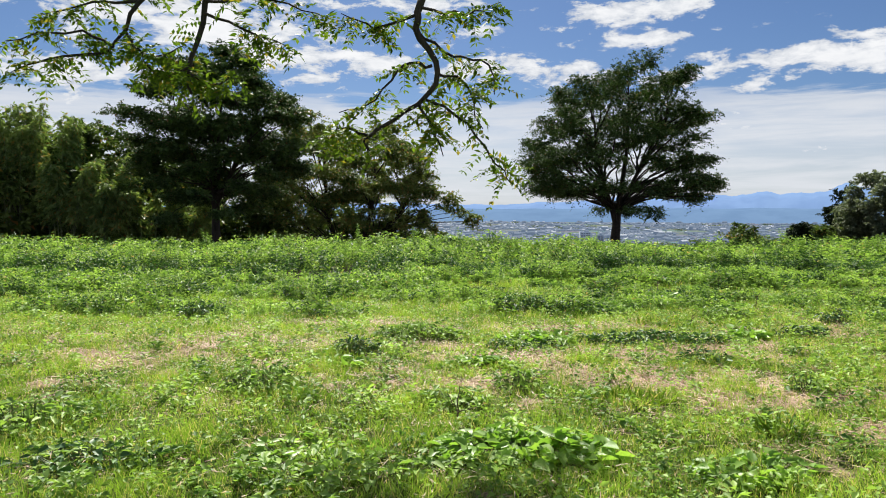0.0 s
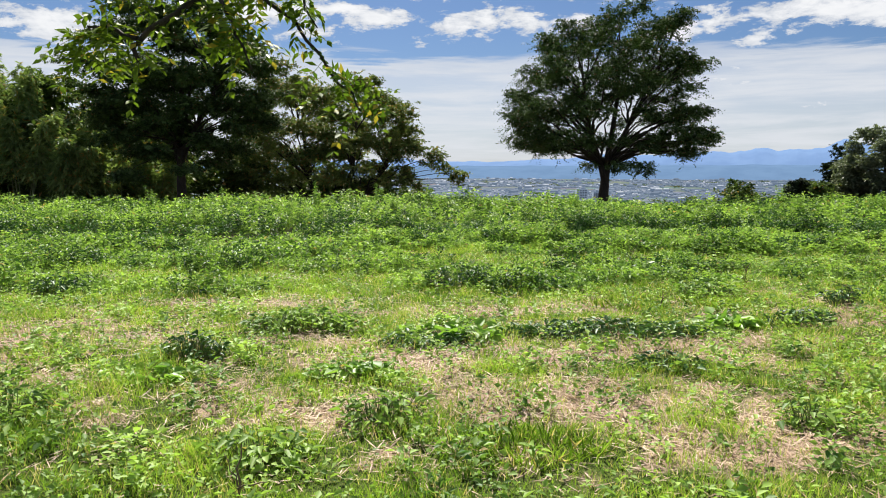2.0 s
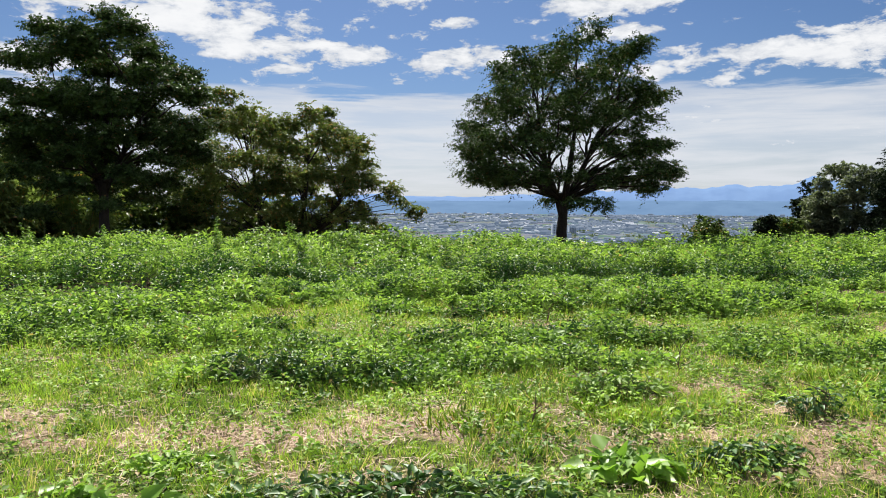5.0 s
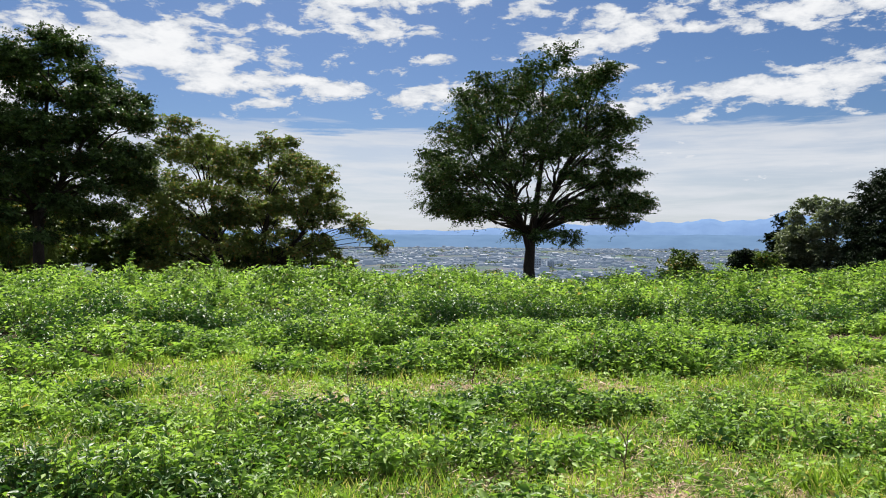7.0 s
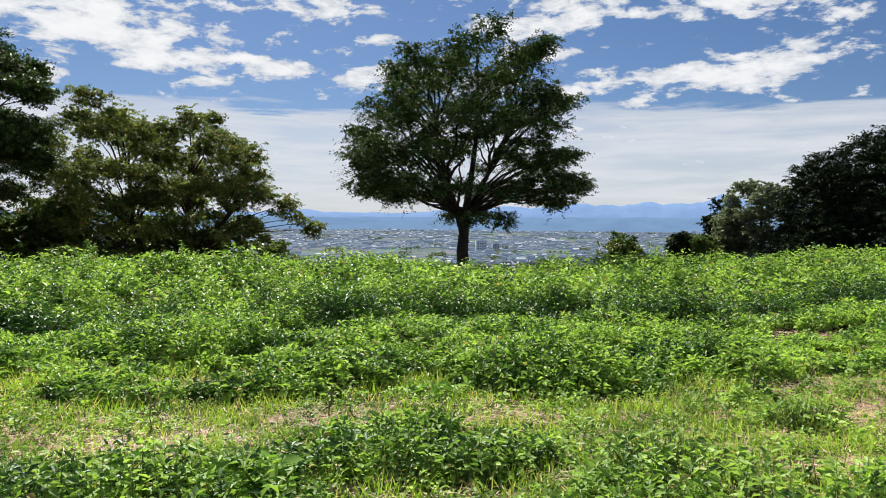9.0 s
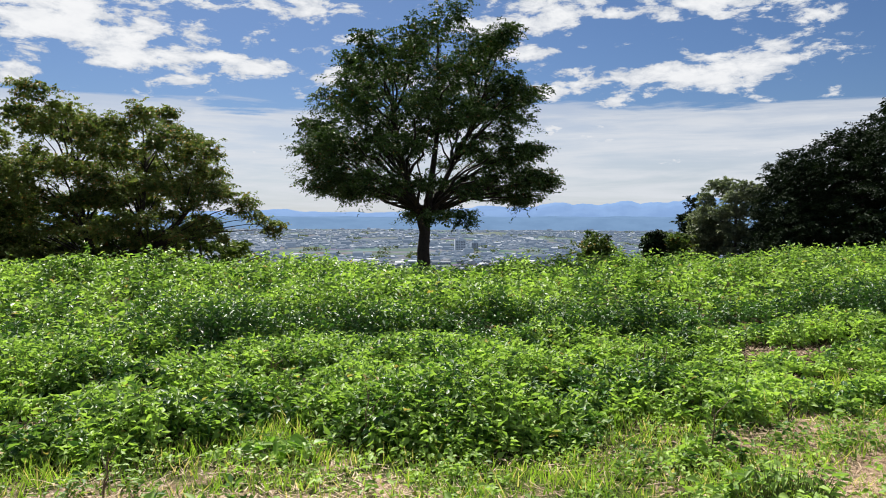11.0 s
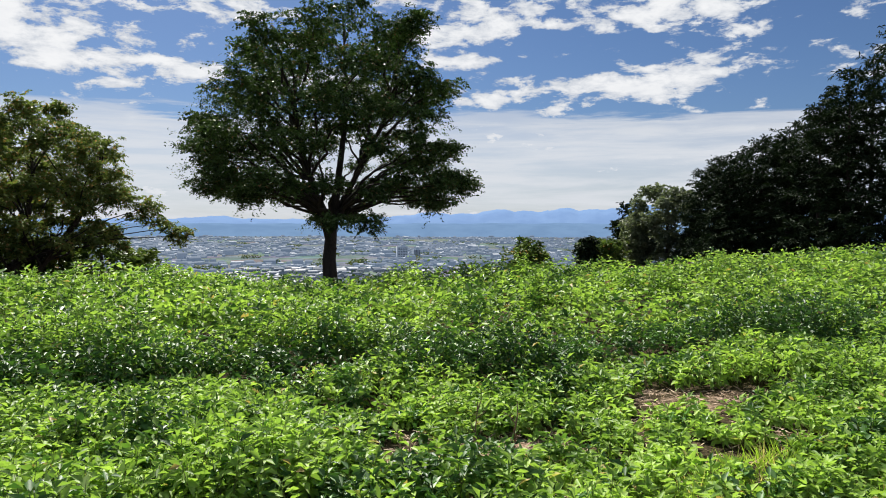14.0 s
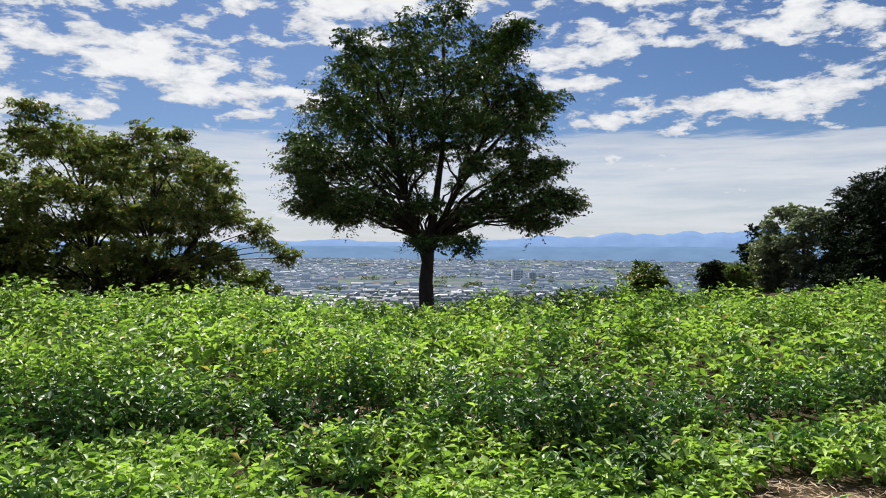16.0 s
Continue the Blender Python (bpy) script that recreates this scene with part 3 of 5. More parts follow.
T1_SHAPE = ((0.7, 11.5, 1.7, 0.9), (-1.6, 11.1, 1.5, 0.8), (2.5, 11.0, 1.4, 0.9), (-3.2, 10.0, 1.4, 0.9), (3.8, 9.8, 1.2, 0.9), (0.2, 9.8, 2.2, 1.1), (-3.9, 8.6, 1.5, 0.7), (4.7, 8.6, 1.4, 0.6), (0.2, 8.2, 1.6, 0.9),
            (2.0, 8.0, 2.0, 1.1), (-1.5, 8.0, 2.0, 1.1), (-4.4, 7.0, 1.4, 0.6), (4.7, 6.8, 1.5, 0.6), (-2.0, 6.3, 2.0, 0.9), (1.8, 6.2, 2.0, 0.9), (0.0, 5.6, 1.6, 0.8), (-4.0, 5.4, 1.4, 0.7), (4.3, 5.4, 1.3, 0.7),
            (-2.6, 4.3, 1.6, 0.6), (2.8, 4.3, 1.6, 0.6), (-0.2, 4.1, 1.4, 0.6), (-1.6, 3.2, 1.0, 0.4), (1.6, 3.2, 1.0, 0.4), (5.2, 5.9, 0.9, 0.5))
T2_SHAPE = ((-2.8, 13.4, 1.6, 1.1), (-0.9, 12.6, 1.3, 1.0), (-4.6, 12.3, 1.5, 1.1), (-6.4, 10.8, 1.5, 1.1), (-2.5, 11.4, 2.0, 1.2), (0.2, 11.1, 1.5, 1.1), (-5.0, 9.4, 2.0, 1.3), (-7.2, 8.6, 1.6, 1.2), (-1.5, 9.3, 2.0, 1.2),
            (3.9, 12.8, 1.4, 1.0), (2.4, 11.8, 1.3, 1.0), (5.4, 11.8, 1.3, 0.9), (6.8, 10.5, 1.1, 0.9), (4.6, 10.3, 1.7, 1.0), (2.6, 9.7, 1.5, 1.0), (7.3, 9.4, 0.9, 0.6), (0.6, 8.6, 1.5, 1.0),
            (-4.5, 7.0, 2.2, 1.4), (-1.0, 6.8, 2.0, 1.2), (2.2, 7.6, 1.6, 0.9), (5.0, 7.8, 1.5, 0.8), (-6.8, 6.0, 1.8, 1.4), (-3.0, 4.8, 2.2, 1.2), (1.0, 5.2, 1.8, 0.9), (3.8, 6.0, 1.3, 0.7), (-5.0, 3.4, 2.0, 1.0), (-0.6, 3.4, 1.6, 0.8),
            (1.2, 10.2, 1.6, 1.1), (0.8, 7.2, 1.8, 1.1), (3.4, 8.4, 1.6, 0.9), (6.2, 8.7, 1.2, 0.8), (-7.8, 4.4, 1.6, 1.2), (3.0, 4.4, 1.2, 0.6), (6.6, 7.4, 1.3, 0.9), (8.0, 7.6, 1.2, 0.8), (9.2, 6.8, 1.2, 0.9), (10.2, 5.9, 1.0, 0.8), (10.9, 5.2, 0.9, 0.6), (11.4, 4.8, 0.6, 0.4), (8.6, 5.9, 0.8, 0.5), (7.2, 5.7, 0.8, 0.5), (5.6, 5.3, 0.8, 0.5), (7.6, 4.5, 0.5, 0.5))

broad_tree("zelkova_tree", (10.75, 43.0, -1.5), [([(0, 0, -0.5), (-0.1, 0, 1.2), (0.05, 0.1, 2.9), (0.3, 0.1, 4.6), (0.6, 0.1, 7.0), (0.6, 0, 9.5), (0.5, 0, 11.5)], (0.36, 0.29, 0.22, 0.15, 0.10, 0.06, 0.02)),
            ([(0.05, 0, 1.6), (-0.35, -0.1, 3.0), (-0.9, -0.2, 4.6), (-1.4, -0.2, 6.6), (-1.6, -0.2, 9.0)], (0.20, 0.16, 0.12, 0.08, 0.03)),
            ([(0.0, 0, 2.2), (0.35, 0.2, 3.4), (1.3, 0.3, 5.2), (2.4, 0.3, 7.4), (2.8, 0.2, 9.6)], (0.17, 0.14, 0.11, 0.07, 0.02))],
           T3_SHAPE, 6.2, ZELKOVA, "dark green spreading zelkova tree with forked trunk at the meadow edge", 7600, 0.112, per=17, scale=0.95, heart=0.34, slim=0.55, tufts=(6, 0.35), twig=0.44, droop=0.34, shell=0.5, wisps=0.24)
broad_tree("zelkova_tree", (-14.0, 43.0, -1.6), [([(0, 0, -0.3), (-0.05, 0, 2.0), (0.0, 0, 4.0), (0.2, 0, 7.0), (0.4, 0, 9.5), (0.5, 0, 11.3)], (0.30, 0.25, 0.21, 0.14, 0.08, 0.02)),
            ([(0, 0, 3.0), (-0.9, 0.2, 5.0), (-2.2, 0.2, 7.6), (-2.6, 0.2, 9.8)], (0.17, 0.13, 0.08, 0.02)), ([(0, 0, 3.3), (1.0, -0.2, 5.2), (2.4, -0.2, 7.8), (2.9, -0.2, 10.0)], (0.16, 0.13, 0.08, 0.02))],
           T1_SHAPE, 5.6, ZELKOVA, "tall dark green zelkova tree with a straight dark trunk", 5600, 0.125, per=16, heart=1.1, loose=0.3, tufts=(6, 0.38), twig=0.55, droop=0.10, flat=1.0, shell=0.7, wisps=0.1)
broad_tree("hackberry_tree", (-8.6, 62.0, -4.6), [([(0, 0, -0.5), (-0.6, 0, 2.0), (-1.6, 0.2, 5.0), (-2.0, 0.2, 9.0), (-1.8, 0, 11.5)], (0.34, 0.28, 0.2, 0.1, 0.03)),
            ([(0.5, 0, -0.5), (1.2, 0, 2.2), (2.2, -0.3, 5.5), (2.6, -0.3, 9.0), (2.4, -0.2, 12.0)], (0.32, 0.28, 0.2, 0.11, 0.03)),
            ([(0.9, 0, 0.2), (2.8, 0.3, 3.0), (5.0, 0.3, 6.0), (6.4, 0.2, 9.0), (6.4, 0, 10.8)], (0.28, 0.22, 0.16, 0.09, 0.03))],
           T2_SHAPE, 8.5, HACKBERRY, "broad many-stemmed hackberry tree with leaves turning brown", 7600, 0.165, per=12, heart=0.5, loose=0.3, layers=3, tufts=(6, 0.38), twig=0.5, droop=0.3, flat=0.3, shell=0.7, wisps=0.06)

ROUND = ((0, 9.2, 2.6, 1.5), (-2.6, 8.0, 2.2, 1.6), (2.6, 8.0, 2.2, 1.6), (0, 6.5, 3.2, 2.0), (-3.4, 5.6, 2.2, 1.8), (3.4, 5.6, 2.2, 1.8), (-2.4, 3.4, 2.3, 1.7), (2.4, 3.4, 2.3, 1.7), (0, 3.0, 2.5, 1.7), (-1.6, 1.3, 2.4, 1.3), (1.6, 1.3, 2.4, 1.3))


def forest_tree(name, x, y, crest, wide, mat, label, count, leaf, twig=0.8, droop=0.2):
    """A dense round tree whose top stands at the height crest over the start of the walk."""
    high = crest - float(ground_z(x, y))
    s = high / 10.7
    shape = [(a * wide / 5.2 + RNG.normal(0, 0.25), b * s + RNG.normal(0, 0.25), c * wide / 5.2 * RNG.uniform(0.8, 1.2), d * s * RNG.uniform(0.8, 1.15)) for a, b, c, d in ROUND]
    return broad_tree(name, on_ground(x, y, 0.1), [([(0, 0, -0.4), (0.1, 0, high * 0.3), (0.2, 0.1, high * 0.6), (0.1, 0, high * 0.9)], (0.26, 0.2, 0.12, 0.03))],
                      shape, wide, mat, label, count, leaf, layers=2, share=0.4, twig=twig, droop=droop)


# the wood beyond the left side of the meadow
for x, y, h, w in ((-26.4, 53, 8.2, 4.2), (-32.0, 52, 7.8, 4.4), (-22.4, 57, 6.4, 4.2), (-38, 55, 9.0, 5.0), (-31.5, 56, 8.6, 4.4)):
    forest_tree("evergreen_tree", x, y, h, w, BROADLEAF, "dark evergreen tree in the wood beside the meadow", 950, 0.35)
for x, y, h, w in ((-18.5, 66, 3.0, 4.4), (-12.5, 72, 3.0, 4.6), (-24, 49, 4.2, 3.6), (-4.0, 70, 1.4, 4.4), (-29.5, 48.5, 4.8, 3.8), (-15.6, 62, 2.6, 3.8), (-8.0, 66, 0.8, 3.6), (-20.5, 54, 3.6, 3.6)):
    forest_tree("understorey_tree", x, y, h, w, BROADLEAF, "low dense green tree filling the wood edge", 380, 0.40)


def bamboo(x, y, high, lean, label):
    """A bamboo clump: arching culms, each with feathery drooping leaf plumes."""
    top = root("bamboo_clump", on_ground(x, y), label, "bamboo", "bamboo at the wood edge")
    leaves = []
    for _ in range(9):
        a = RNG.uniform(0, 6.28)
        foot = np.array([math.cos(a), math.sin(a), 0]) * RNG.uniform(0.1, 0.8)
        tip = foot + np.array([math.cos(a) * 1.2 + lean, math.sin(a) * 1.0, high * RNG.uniform(0.75, 1.0)])
        line = np.array([foot + (tip - foot) * s + np.array([0, 0, high * 0.10 * math.sin(s * 3.14)]) for s in np.linspace(0, 1, 9)])
        part("culm", tube(line, np.linspace(0.04, 0.01, 9), 5), CULM, top)
        n = 100
        s = RNG.uniform(0.3, 1.0, n)
        p = np.stack([np.interp(s, np.linspace(0, 1, 9), line[:, k]) for k in range(3)], 1)
        out = unit(RNG.normal(size=(n, 3)) * [1, 1, 0.25])
        ln = (0.35 + 0.85 * (1 - s))[:, None]
        for k in range(9):
            q = p + out * ln * (k + 1) / 9 - np.array([[0, 0, 1]]) * ln * 0.35 * ((k + 1) / 9) ** 2
            way = unit(out + RNG.normal(0, 0.5, (n, 3)) + [0, 0, -0.7])
            L = RNG.uniform(0.18, 0.34, n)
            leaves.append(leaf_arrays(q, way, unit(RNG.normal(size=(n, 3)) + [0, 0, 1.2]), L * 1.15, L * 0.34))
    part("foliage", joined(leaves), BAMBOO, top)


for x, y, crest, l in ((-28.7, 47, 9.4, 0.5), (-26.3, 47.5, 8.4, -0.4), (-30.6, 48, 8.6, 0.6), (-25.0, 46, 4.6, 0.6), (-22.4, 46.5, 3.6, 0.9), (-20.6, 48, 3.6, -0.7), (-18.6, 50, 3.4, 0.7), (-23.6, 48.5, 5.2, 0.8)):
    bamboo(x, y, crest - float(ground_z(x, y)), l, "feathery green bamboo clump with arching culms")

# the wood on the rise to the right
for az, d, crest in ((35.4, 92, 8.2), (36.3, 96, 9.6), (37.0, 88, 9.4), (38.2, 92, 10.6), (39.2, 86, 10.9), (40.2, 90, 11.6), (41.0, 84, 11.6), (42.0, 88, 13.2), (43.0, 80, 13.8), (44.0, 86, 15.6), (44.8, 78, 16.4), (46.2, 82, 18.6), (47.6, 76, 19.5), (49.5, 78, 20.0), (51.5, 76, 20.0)):
    x, y = 8.0 + d * math.sin(radians(az)), 13.0 + d * math.cos(radians(az))
    g = on_ground(x, y)
    h = crest - g[2]
    top = root("cedar_tree", g, "tall blackish green conifer in the wood edge", "tree", "conifers on the rise")
    part("trunk", tube([(0, 0, -0.3), (0.05, 0, h * 0.5), (0, 0, h * 0.98)], (0.26, 0.16, 0.03), 8), BARK, top)
    lobes = []
    for k in range(26):
        s = (k + 0.5) / 26
        a, r = k * 2.4 + RNG.uniform(0, 0.6), (0.6 + 2.7 * (1 - s) ** 0.6) * RNG.uniform(0.75, 1.2)
        lobes.append((math.cos(a) * r * 0.75, math.sin(a) * r * 0.75, h * (0.05 + 0.93 * s), 0.55 + r * 0.42, 0.55 + r * 0.42, 0.5 + 0.35 * (1 - s)))
    leaves, twigs = sprays(lobes, 560, 0.48, per=14, twig=1.1, droop=0.2, slim=0.34)
    crown = part("crown", leaves, PINE, top)
    tagged(part("twigwork", twigs, BARK, crown), kind="stuff")
forest_tree("silver_tree", 61.5, 97.0, 7.0, 5.0, SILVER, "grey-leaved rounded tree catching light on its crown", 1500, 0.34)
forest_tree("silver_tree", 60.5, 102.0, 3.8, 2.7, SILVER, "low grey-leaved bushy tree before the conifers", 700, 0.38)
forest_tree("dark_shrub", 63.2, 110.0, 4.6, 2.6, PINE, "dark shrubby tree before the conifers", 600, 0.40)
forest_tree("silver_tree", 64.0, 93.0, 1.0, 2.4, SILVER, "low grey-leaved bush at the foot of the conifers", 400, 0.34)
for x, y, h, w, m in ((34.5, 80, 0.2, 2.3, BROADLEAF), (36.2, 82, -0.6, 1.9, BROADLEAF), (46.0, 90, 0.3, 1.3, PINE), (49.5, 94, -0.3, 2.6, BROADLEAF), (53.0, 98, 0.2, 2.4, BROADLEAF)):
    forest_tree("slope_tree", x, y, h, w, m, "small dark tree on the slope below the meadow", 320, 0.34)

# ---------------------------------------------------------------- the town on the plain
def house(w, d, h, name="house"):
    """A plain far house: walls with window strips, and a gabled roof with eaves."""
    top = root(name, (0, 0, 0), "small pale town house with a tiled gable roof", "house", "houses on the plain")
    a, b = w / 2, d / 2
    v = np.array([(-a, -b, 0), (a, -b, 0), (a, b, 0), (-a, b, 0), (-a, -b, h), (a, -b, h), (a, b, h), (-a, b, h), (-a, 0, h + d * 0.22), (a, 0, h + d * 0.22)], float)
    f = np.array([(0, 1, 5), (0, 5, 4), (1, 2, 6), (1, 6, 5), (2, 3, 7), (2, 7, 6), (3, 0, 4), (3, 4, 7), (4, 7, 8), (5, 9, 6)])
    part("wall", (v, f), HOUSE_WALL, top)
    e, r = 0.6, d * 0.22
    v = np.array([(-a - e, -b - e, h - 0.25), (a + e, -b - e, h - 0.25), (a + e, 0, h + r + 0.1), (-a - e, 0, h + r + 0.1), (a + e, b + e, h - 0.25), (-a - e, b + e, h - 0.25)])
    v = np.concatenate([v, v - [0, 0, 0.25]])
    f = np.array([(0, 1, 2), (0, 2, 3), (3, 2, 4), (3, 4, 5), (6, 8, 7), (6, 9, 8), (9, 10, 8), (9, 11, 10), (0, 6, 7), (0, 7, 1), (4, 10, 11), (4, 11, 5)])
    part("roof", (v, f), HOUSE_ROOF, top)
    for s in (-0.28, 0.05, 0.3):
        x, y = w * s, -b - 0.03
        v = np.array([(x, y, 1.0), (x + 1.7, y, 1.0), (x + 1.7, y, 2.2), (x, y, 2.2)])
        part("window", (v, np.array([(0, 1, 2), (0, 2, 3)])), GLASS_FAR, top)
    return top


def make_town():
    kinds = [house(10, 7.5, 2.8), house(12, 8, 4.2), house(14, 8.5, 3.2), house(9, 7.5, 4.4)]
    spots = []
    for _ in range(4000):
        az, d = RNG.uniform(-13, 19), RNG.uniform(700, 1080)
        x, y = math.sin(radians(az)) * d + 8, math.cos(radians(az)) * d
        if wave(x, y, 160, 31) > -0.25 and all((x - a) ** 2 + (y - b) ** 2 > 300 for a, b in spots):
            spots.append((x, y))
        if len(spots) >= 295:
            break
    for n, (x, y) in enumerate(spots):
        m = Matrix.Translation((x, y, float(ground_z(x, y)))) @ Matrix.Rotation(RNG.choice([0.2, 0.25, 1.75, 0.1]) + RNG.normal(0, 0.08), 4, "Z")
        if n < 4:
            kinds[n].matrix_basis = m
        else:
            copy_thing(kinds[n % 4], m)
    # farther off: roofs too many to count
    n = 15000
    az = np.radians(RNG.uniform(-18, 38, n))
    d = 1040 + 2600 * RNG.random(n) ** 0.8
    x, y = np.sin(az) * d, np.cos(az) * d
    ok = wave(x, y, 420, 33) + 0.5 * wave(x, y, 150, 34) > -0.3
    x, y, d = x[ok], y[ok], d[ok]
    n = len(x)
    w, l, h = RNG.uniform(6, 12, n), RNG.uniform(5, 9, n), RNG.uniform(2.2, 4.5, n)
    big = RNG.random(n) < 0.04
    w[big], h[big] = w[big] * 2.0, h[big] * 2.2
    a = RNG.normal(0.2, 0.2, n)
    ca, sa = np.cos(a), np.sin(a)

    def corner(u, v, z):
        return np.stack([x + u * w / 2 * ca - v * l / 2 * sa, y + u * w / 2 * sa + v * l / 2 * ca, PLAIN + z], -1)
    v = np.stack([corner(u, q, z) for z in (0 * h, h) for u, q in ((-1, -1), (1, -1), (1, 1), (-1, 1))] + [corner(-1, 0, h * 1.35), corner(1, 0, h * 1.35)], 1)
    wall = np.array([(0, 1, 5), (0, 5, 4), (1, 2, 6), (1, 6, 5), (3, 0, 4), (3, 4, 7), (4, 7, 8), (5, 9, 6)])
    roof = np.array([(4, 5, 9), (4, 9, 8), (8, 9, 6), (8, 6, 7)])
    off = (np.arange(n) * 10)[:, None, None]
    top = root("far_town", (0, 0, 0), "pale, haze-tinted roofs of a wide town across the plain", "town", kind="stuff")
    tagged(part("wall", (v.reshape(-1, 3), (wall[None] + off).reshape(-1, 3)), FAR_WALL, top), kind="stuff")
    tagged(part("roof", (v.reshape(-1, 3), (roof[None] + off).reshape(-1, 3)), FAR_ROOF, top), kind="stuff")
    # groves between the houses
    lobes = []
    for lo, hi, n, small, large in ((500, 1000, 34, 3, 7), (1000, 1700, 46, 5, 9), (1700, 3300, 70, 5, 10)):
        for _ in range(n):
            b, dd = radians(RNG.uniform(-16, 36)), RNG.uniform(lo, hi)
            cx, cy = math.sin(b) * dd, math.cos(b) * dd
            s = RNG.uniform(small, large)
            for k in range(RNG.integers(1, 5)):
                lobes.append((cx + k * s * 1.3, cy + RNG.normal(0, s), float(ground_z(cx, cy)) + s * 0.5, s * RNG.uniform(0.9, 1.8), s, s * RNG.uniform(0.5, 0.8)))
    leaves, _ = sprays(lobes, 7500, 2.2, per=7, twig=1.4)
    tagged(part("far_groves", leaves, BROADLEAF), "dark groves standing between the houses on the plain", "trees", kind="stuff")


make_town()


# ---------------------------------------------------------------- the overhanging locust
def locust_tree():
    top = root("locust_tree", on_ground(-6.4, 3.2), "overhanging locust tree with hanging boughs of small leaflets", "tree")
    o = np.array(top.matrix_basis.translation)
    part("trunk", tube([(0, 0, -0.3), (0.1, 0, 1.5), (0.5, 0.4, 3.4), (1.0, 0.8, 5.2)], (0.2, 0.17, 0.13, 0.1), 10), BARK, top)
    boughs = [  # main boughs: from the head of the trunk over and down, world metres
        [(-5.4, 4.0, 5.0), (-3.2, 5.2, 4.6), (-2.6, 6.2, 3.6), (-2.67, 6.2, 3.3), (-2.95, 6.2, 2.86)],
        [(-5.4, 4.0, 5.1), (-2.6, 5.6, 5.0), (-2.0, 6.2, 3.8), (-2.09, 6.2, 3.3), (-2.23, 6.2, 2.66), (-2.22, 6.2, 2.5)],
        [(-5.4, 4.0, 5.2), (-2.0, 5.6, 5.4), (-0.2, 6.2, 4.0), (-0.19, 6.2, 3.3), (-0.24, 6.2, 3.08), (-0.07, 6.2, 2.68), (-0.22, 6.2, 2.41), (-0.67, 6.2, 2.14), (-0.66, 6.2, 2.0)]]
    sides = [[(-2.8, 6.2, 3.05), (-2.58, 6.2, 2.83), (-2.3, 6.3, 2.95)], [(-2.95, 6.2, 2.86), (-3.4, 6.15, 2.78), (-3.75, 6.1, 2.66)], [(-2.9, 6.2, 2.9), (-3.3, 6.2, 3.05), (-3.79, 6.1, 2.93)],
             [(-2.67, 6.2, 3.3), (-3.1, 6.25, 3.3), (-3.6, 6.3, 3.2)], [(-2.23, 6.2, 2.66), (-1.99, 6.2, 2.59), (-1.8, 6.1, 2.7)], [(-2.1, 6.2, 3.2), (-1.66, 6.2, 3.03), (-1.35, 6.2, 2.9)],
             [(-2.2, 6.2, 2.75), (-2.5, 6.2, 2.65), (-2.65, 6.2, 2.85)], [(-2.1, 6.2, 3.3), (-1.5, 6.2, 3.3), (-1.0, 6.2, 3.15)], [(-0.23, 6.2, 3.05), (0.08, 6.2, 2.83), (0.40, 6.2, 2.75), (0.45, 6.2, 2.5)],
             [(-0.1, 6.2, 2.75), (-0.35, 6.2, 2.75), (-0.6, 6.2, 2.45), (-0.92, 6.2, 2.34)], [(-0.15, 6.2, 2.45), (0.15, 6.2, 2.3), (0.43, 6.2, 1.95), (0.60, 6.2, 1.72)],
             [(-0.22, 6.2, 2.42), (-0.1, 6.1, 2.2), (0.0, 6.1, 1.95)], [(-0.2, 6.2, 3.25), (0.2, 6.2, 3.2), (0.5, 6.2, 3.3)], [(-0.67, 6.2, 2.14), (-0.9, 6.2, 2.2), (-1.0, 6.2, 2.1)], [(-0.2, 6.2, 3.2), (-0.6, 6.2, 3.1), (-0.9, 6.2, 3.2)],
             [(-0.07, 6.2, 2.68), (0.2, 6.2, 2.6), (0.35, 6.2, 2.2)]]
    leaves, stalks = [], []

    def eased(line, k=4):
        """The line with its corners rounded (Catmull-Rom) and a little crookedness."""
        q = np.array(line, float)
        q = np.concatenate([2 * q[:1] - q[1:2], q, 2 * q[-1:] - q[-2:-1]])
        out = []
        for n in range(1, len(q) - 2):
            for u in np.arange(k) / k:
                out.append(0.5 * (2 * q[n] + (q[n + 1] - q[n - 1]) * u + (2 * q[n - 1] - 5 * q[n] + 4 * q[n + 1] - q[n + 2]) * u ** 2 + (3 * q[n] - q[n - 1] - 3 * q[n + 1] + q[n + 2]) * u ** 3))
        out.append(q[-2])
        out = np.array(out)
        out[1:-1] += RNG.normal(0, 0.012, out[1:-1].shape)
        return out

    def fronds(line, n, lo=0.0):
        line = np.array(line)
        for _ in range(n):
            s = RNG.uniform(lo, 1) * (len(line) - 1)
            k = min(int(s), len(line) - 2)
            p = line[k] + (line[k + 1] - line[k]) * (s - k)
            out = unit(np.array([RNG.normal(0, 1, 3) * [1, 0.8, 0.4] + [0, 0, -0.35]]))[0]
            ln = RNG.uniform(0.15, 0.27)
            m = 6
            q = np.linspace(0.2, 1, m)[:, None]
            axis = p + out * ln * q + np.array([0, 0, -0.06]) * q ** 2
            side = unit(np.array([np.cross(out, RNG.normal(0, 0.4, 3) + [0, 0, 1])]))
            for sg in (-1, 1):
                way = unit(side * sg + out * 0.35 + RNG.normal(0, 0.18, (m, 3)) + [0, 0, -0.25])
                leaves.append(leaf_arrays(axis, way, unit(RNG.normal(0, 0.5, (m, 3)) + [0, 0, 1]), RNG.uniform(0.055, 0.085, m), RNG.uniform(0.026, 0.036, m), fold=0.1, curl=0.05))
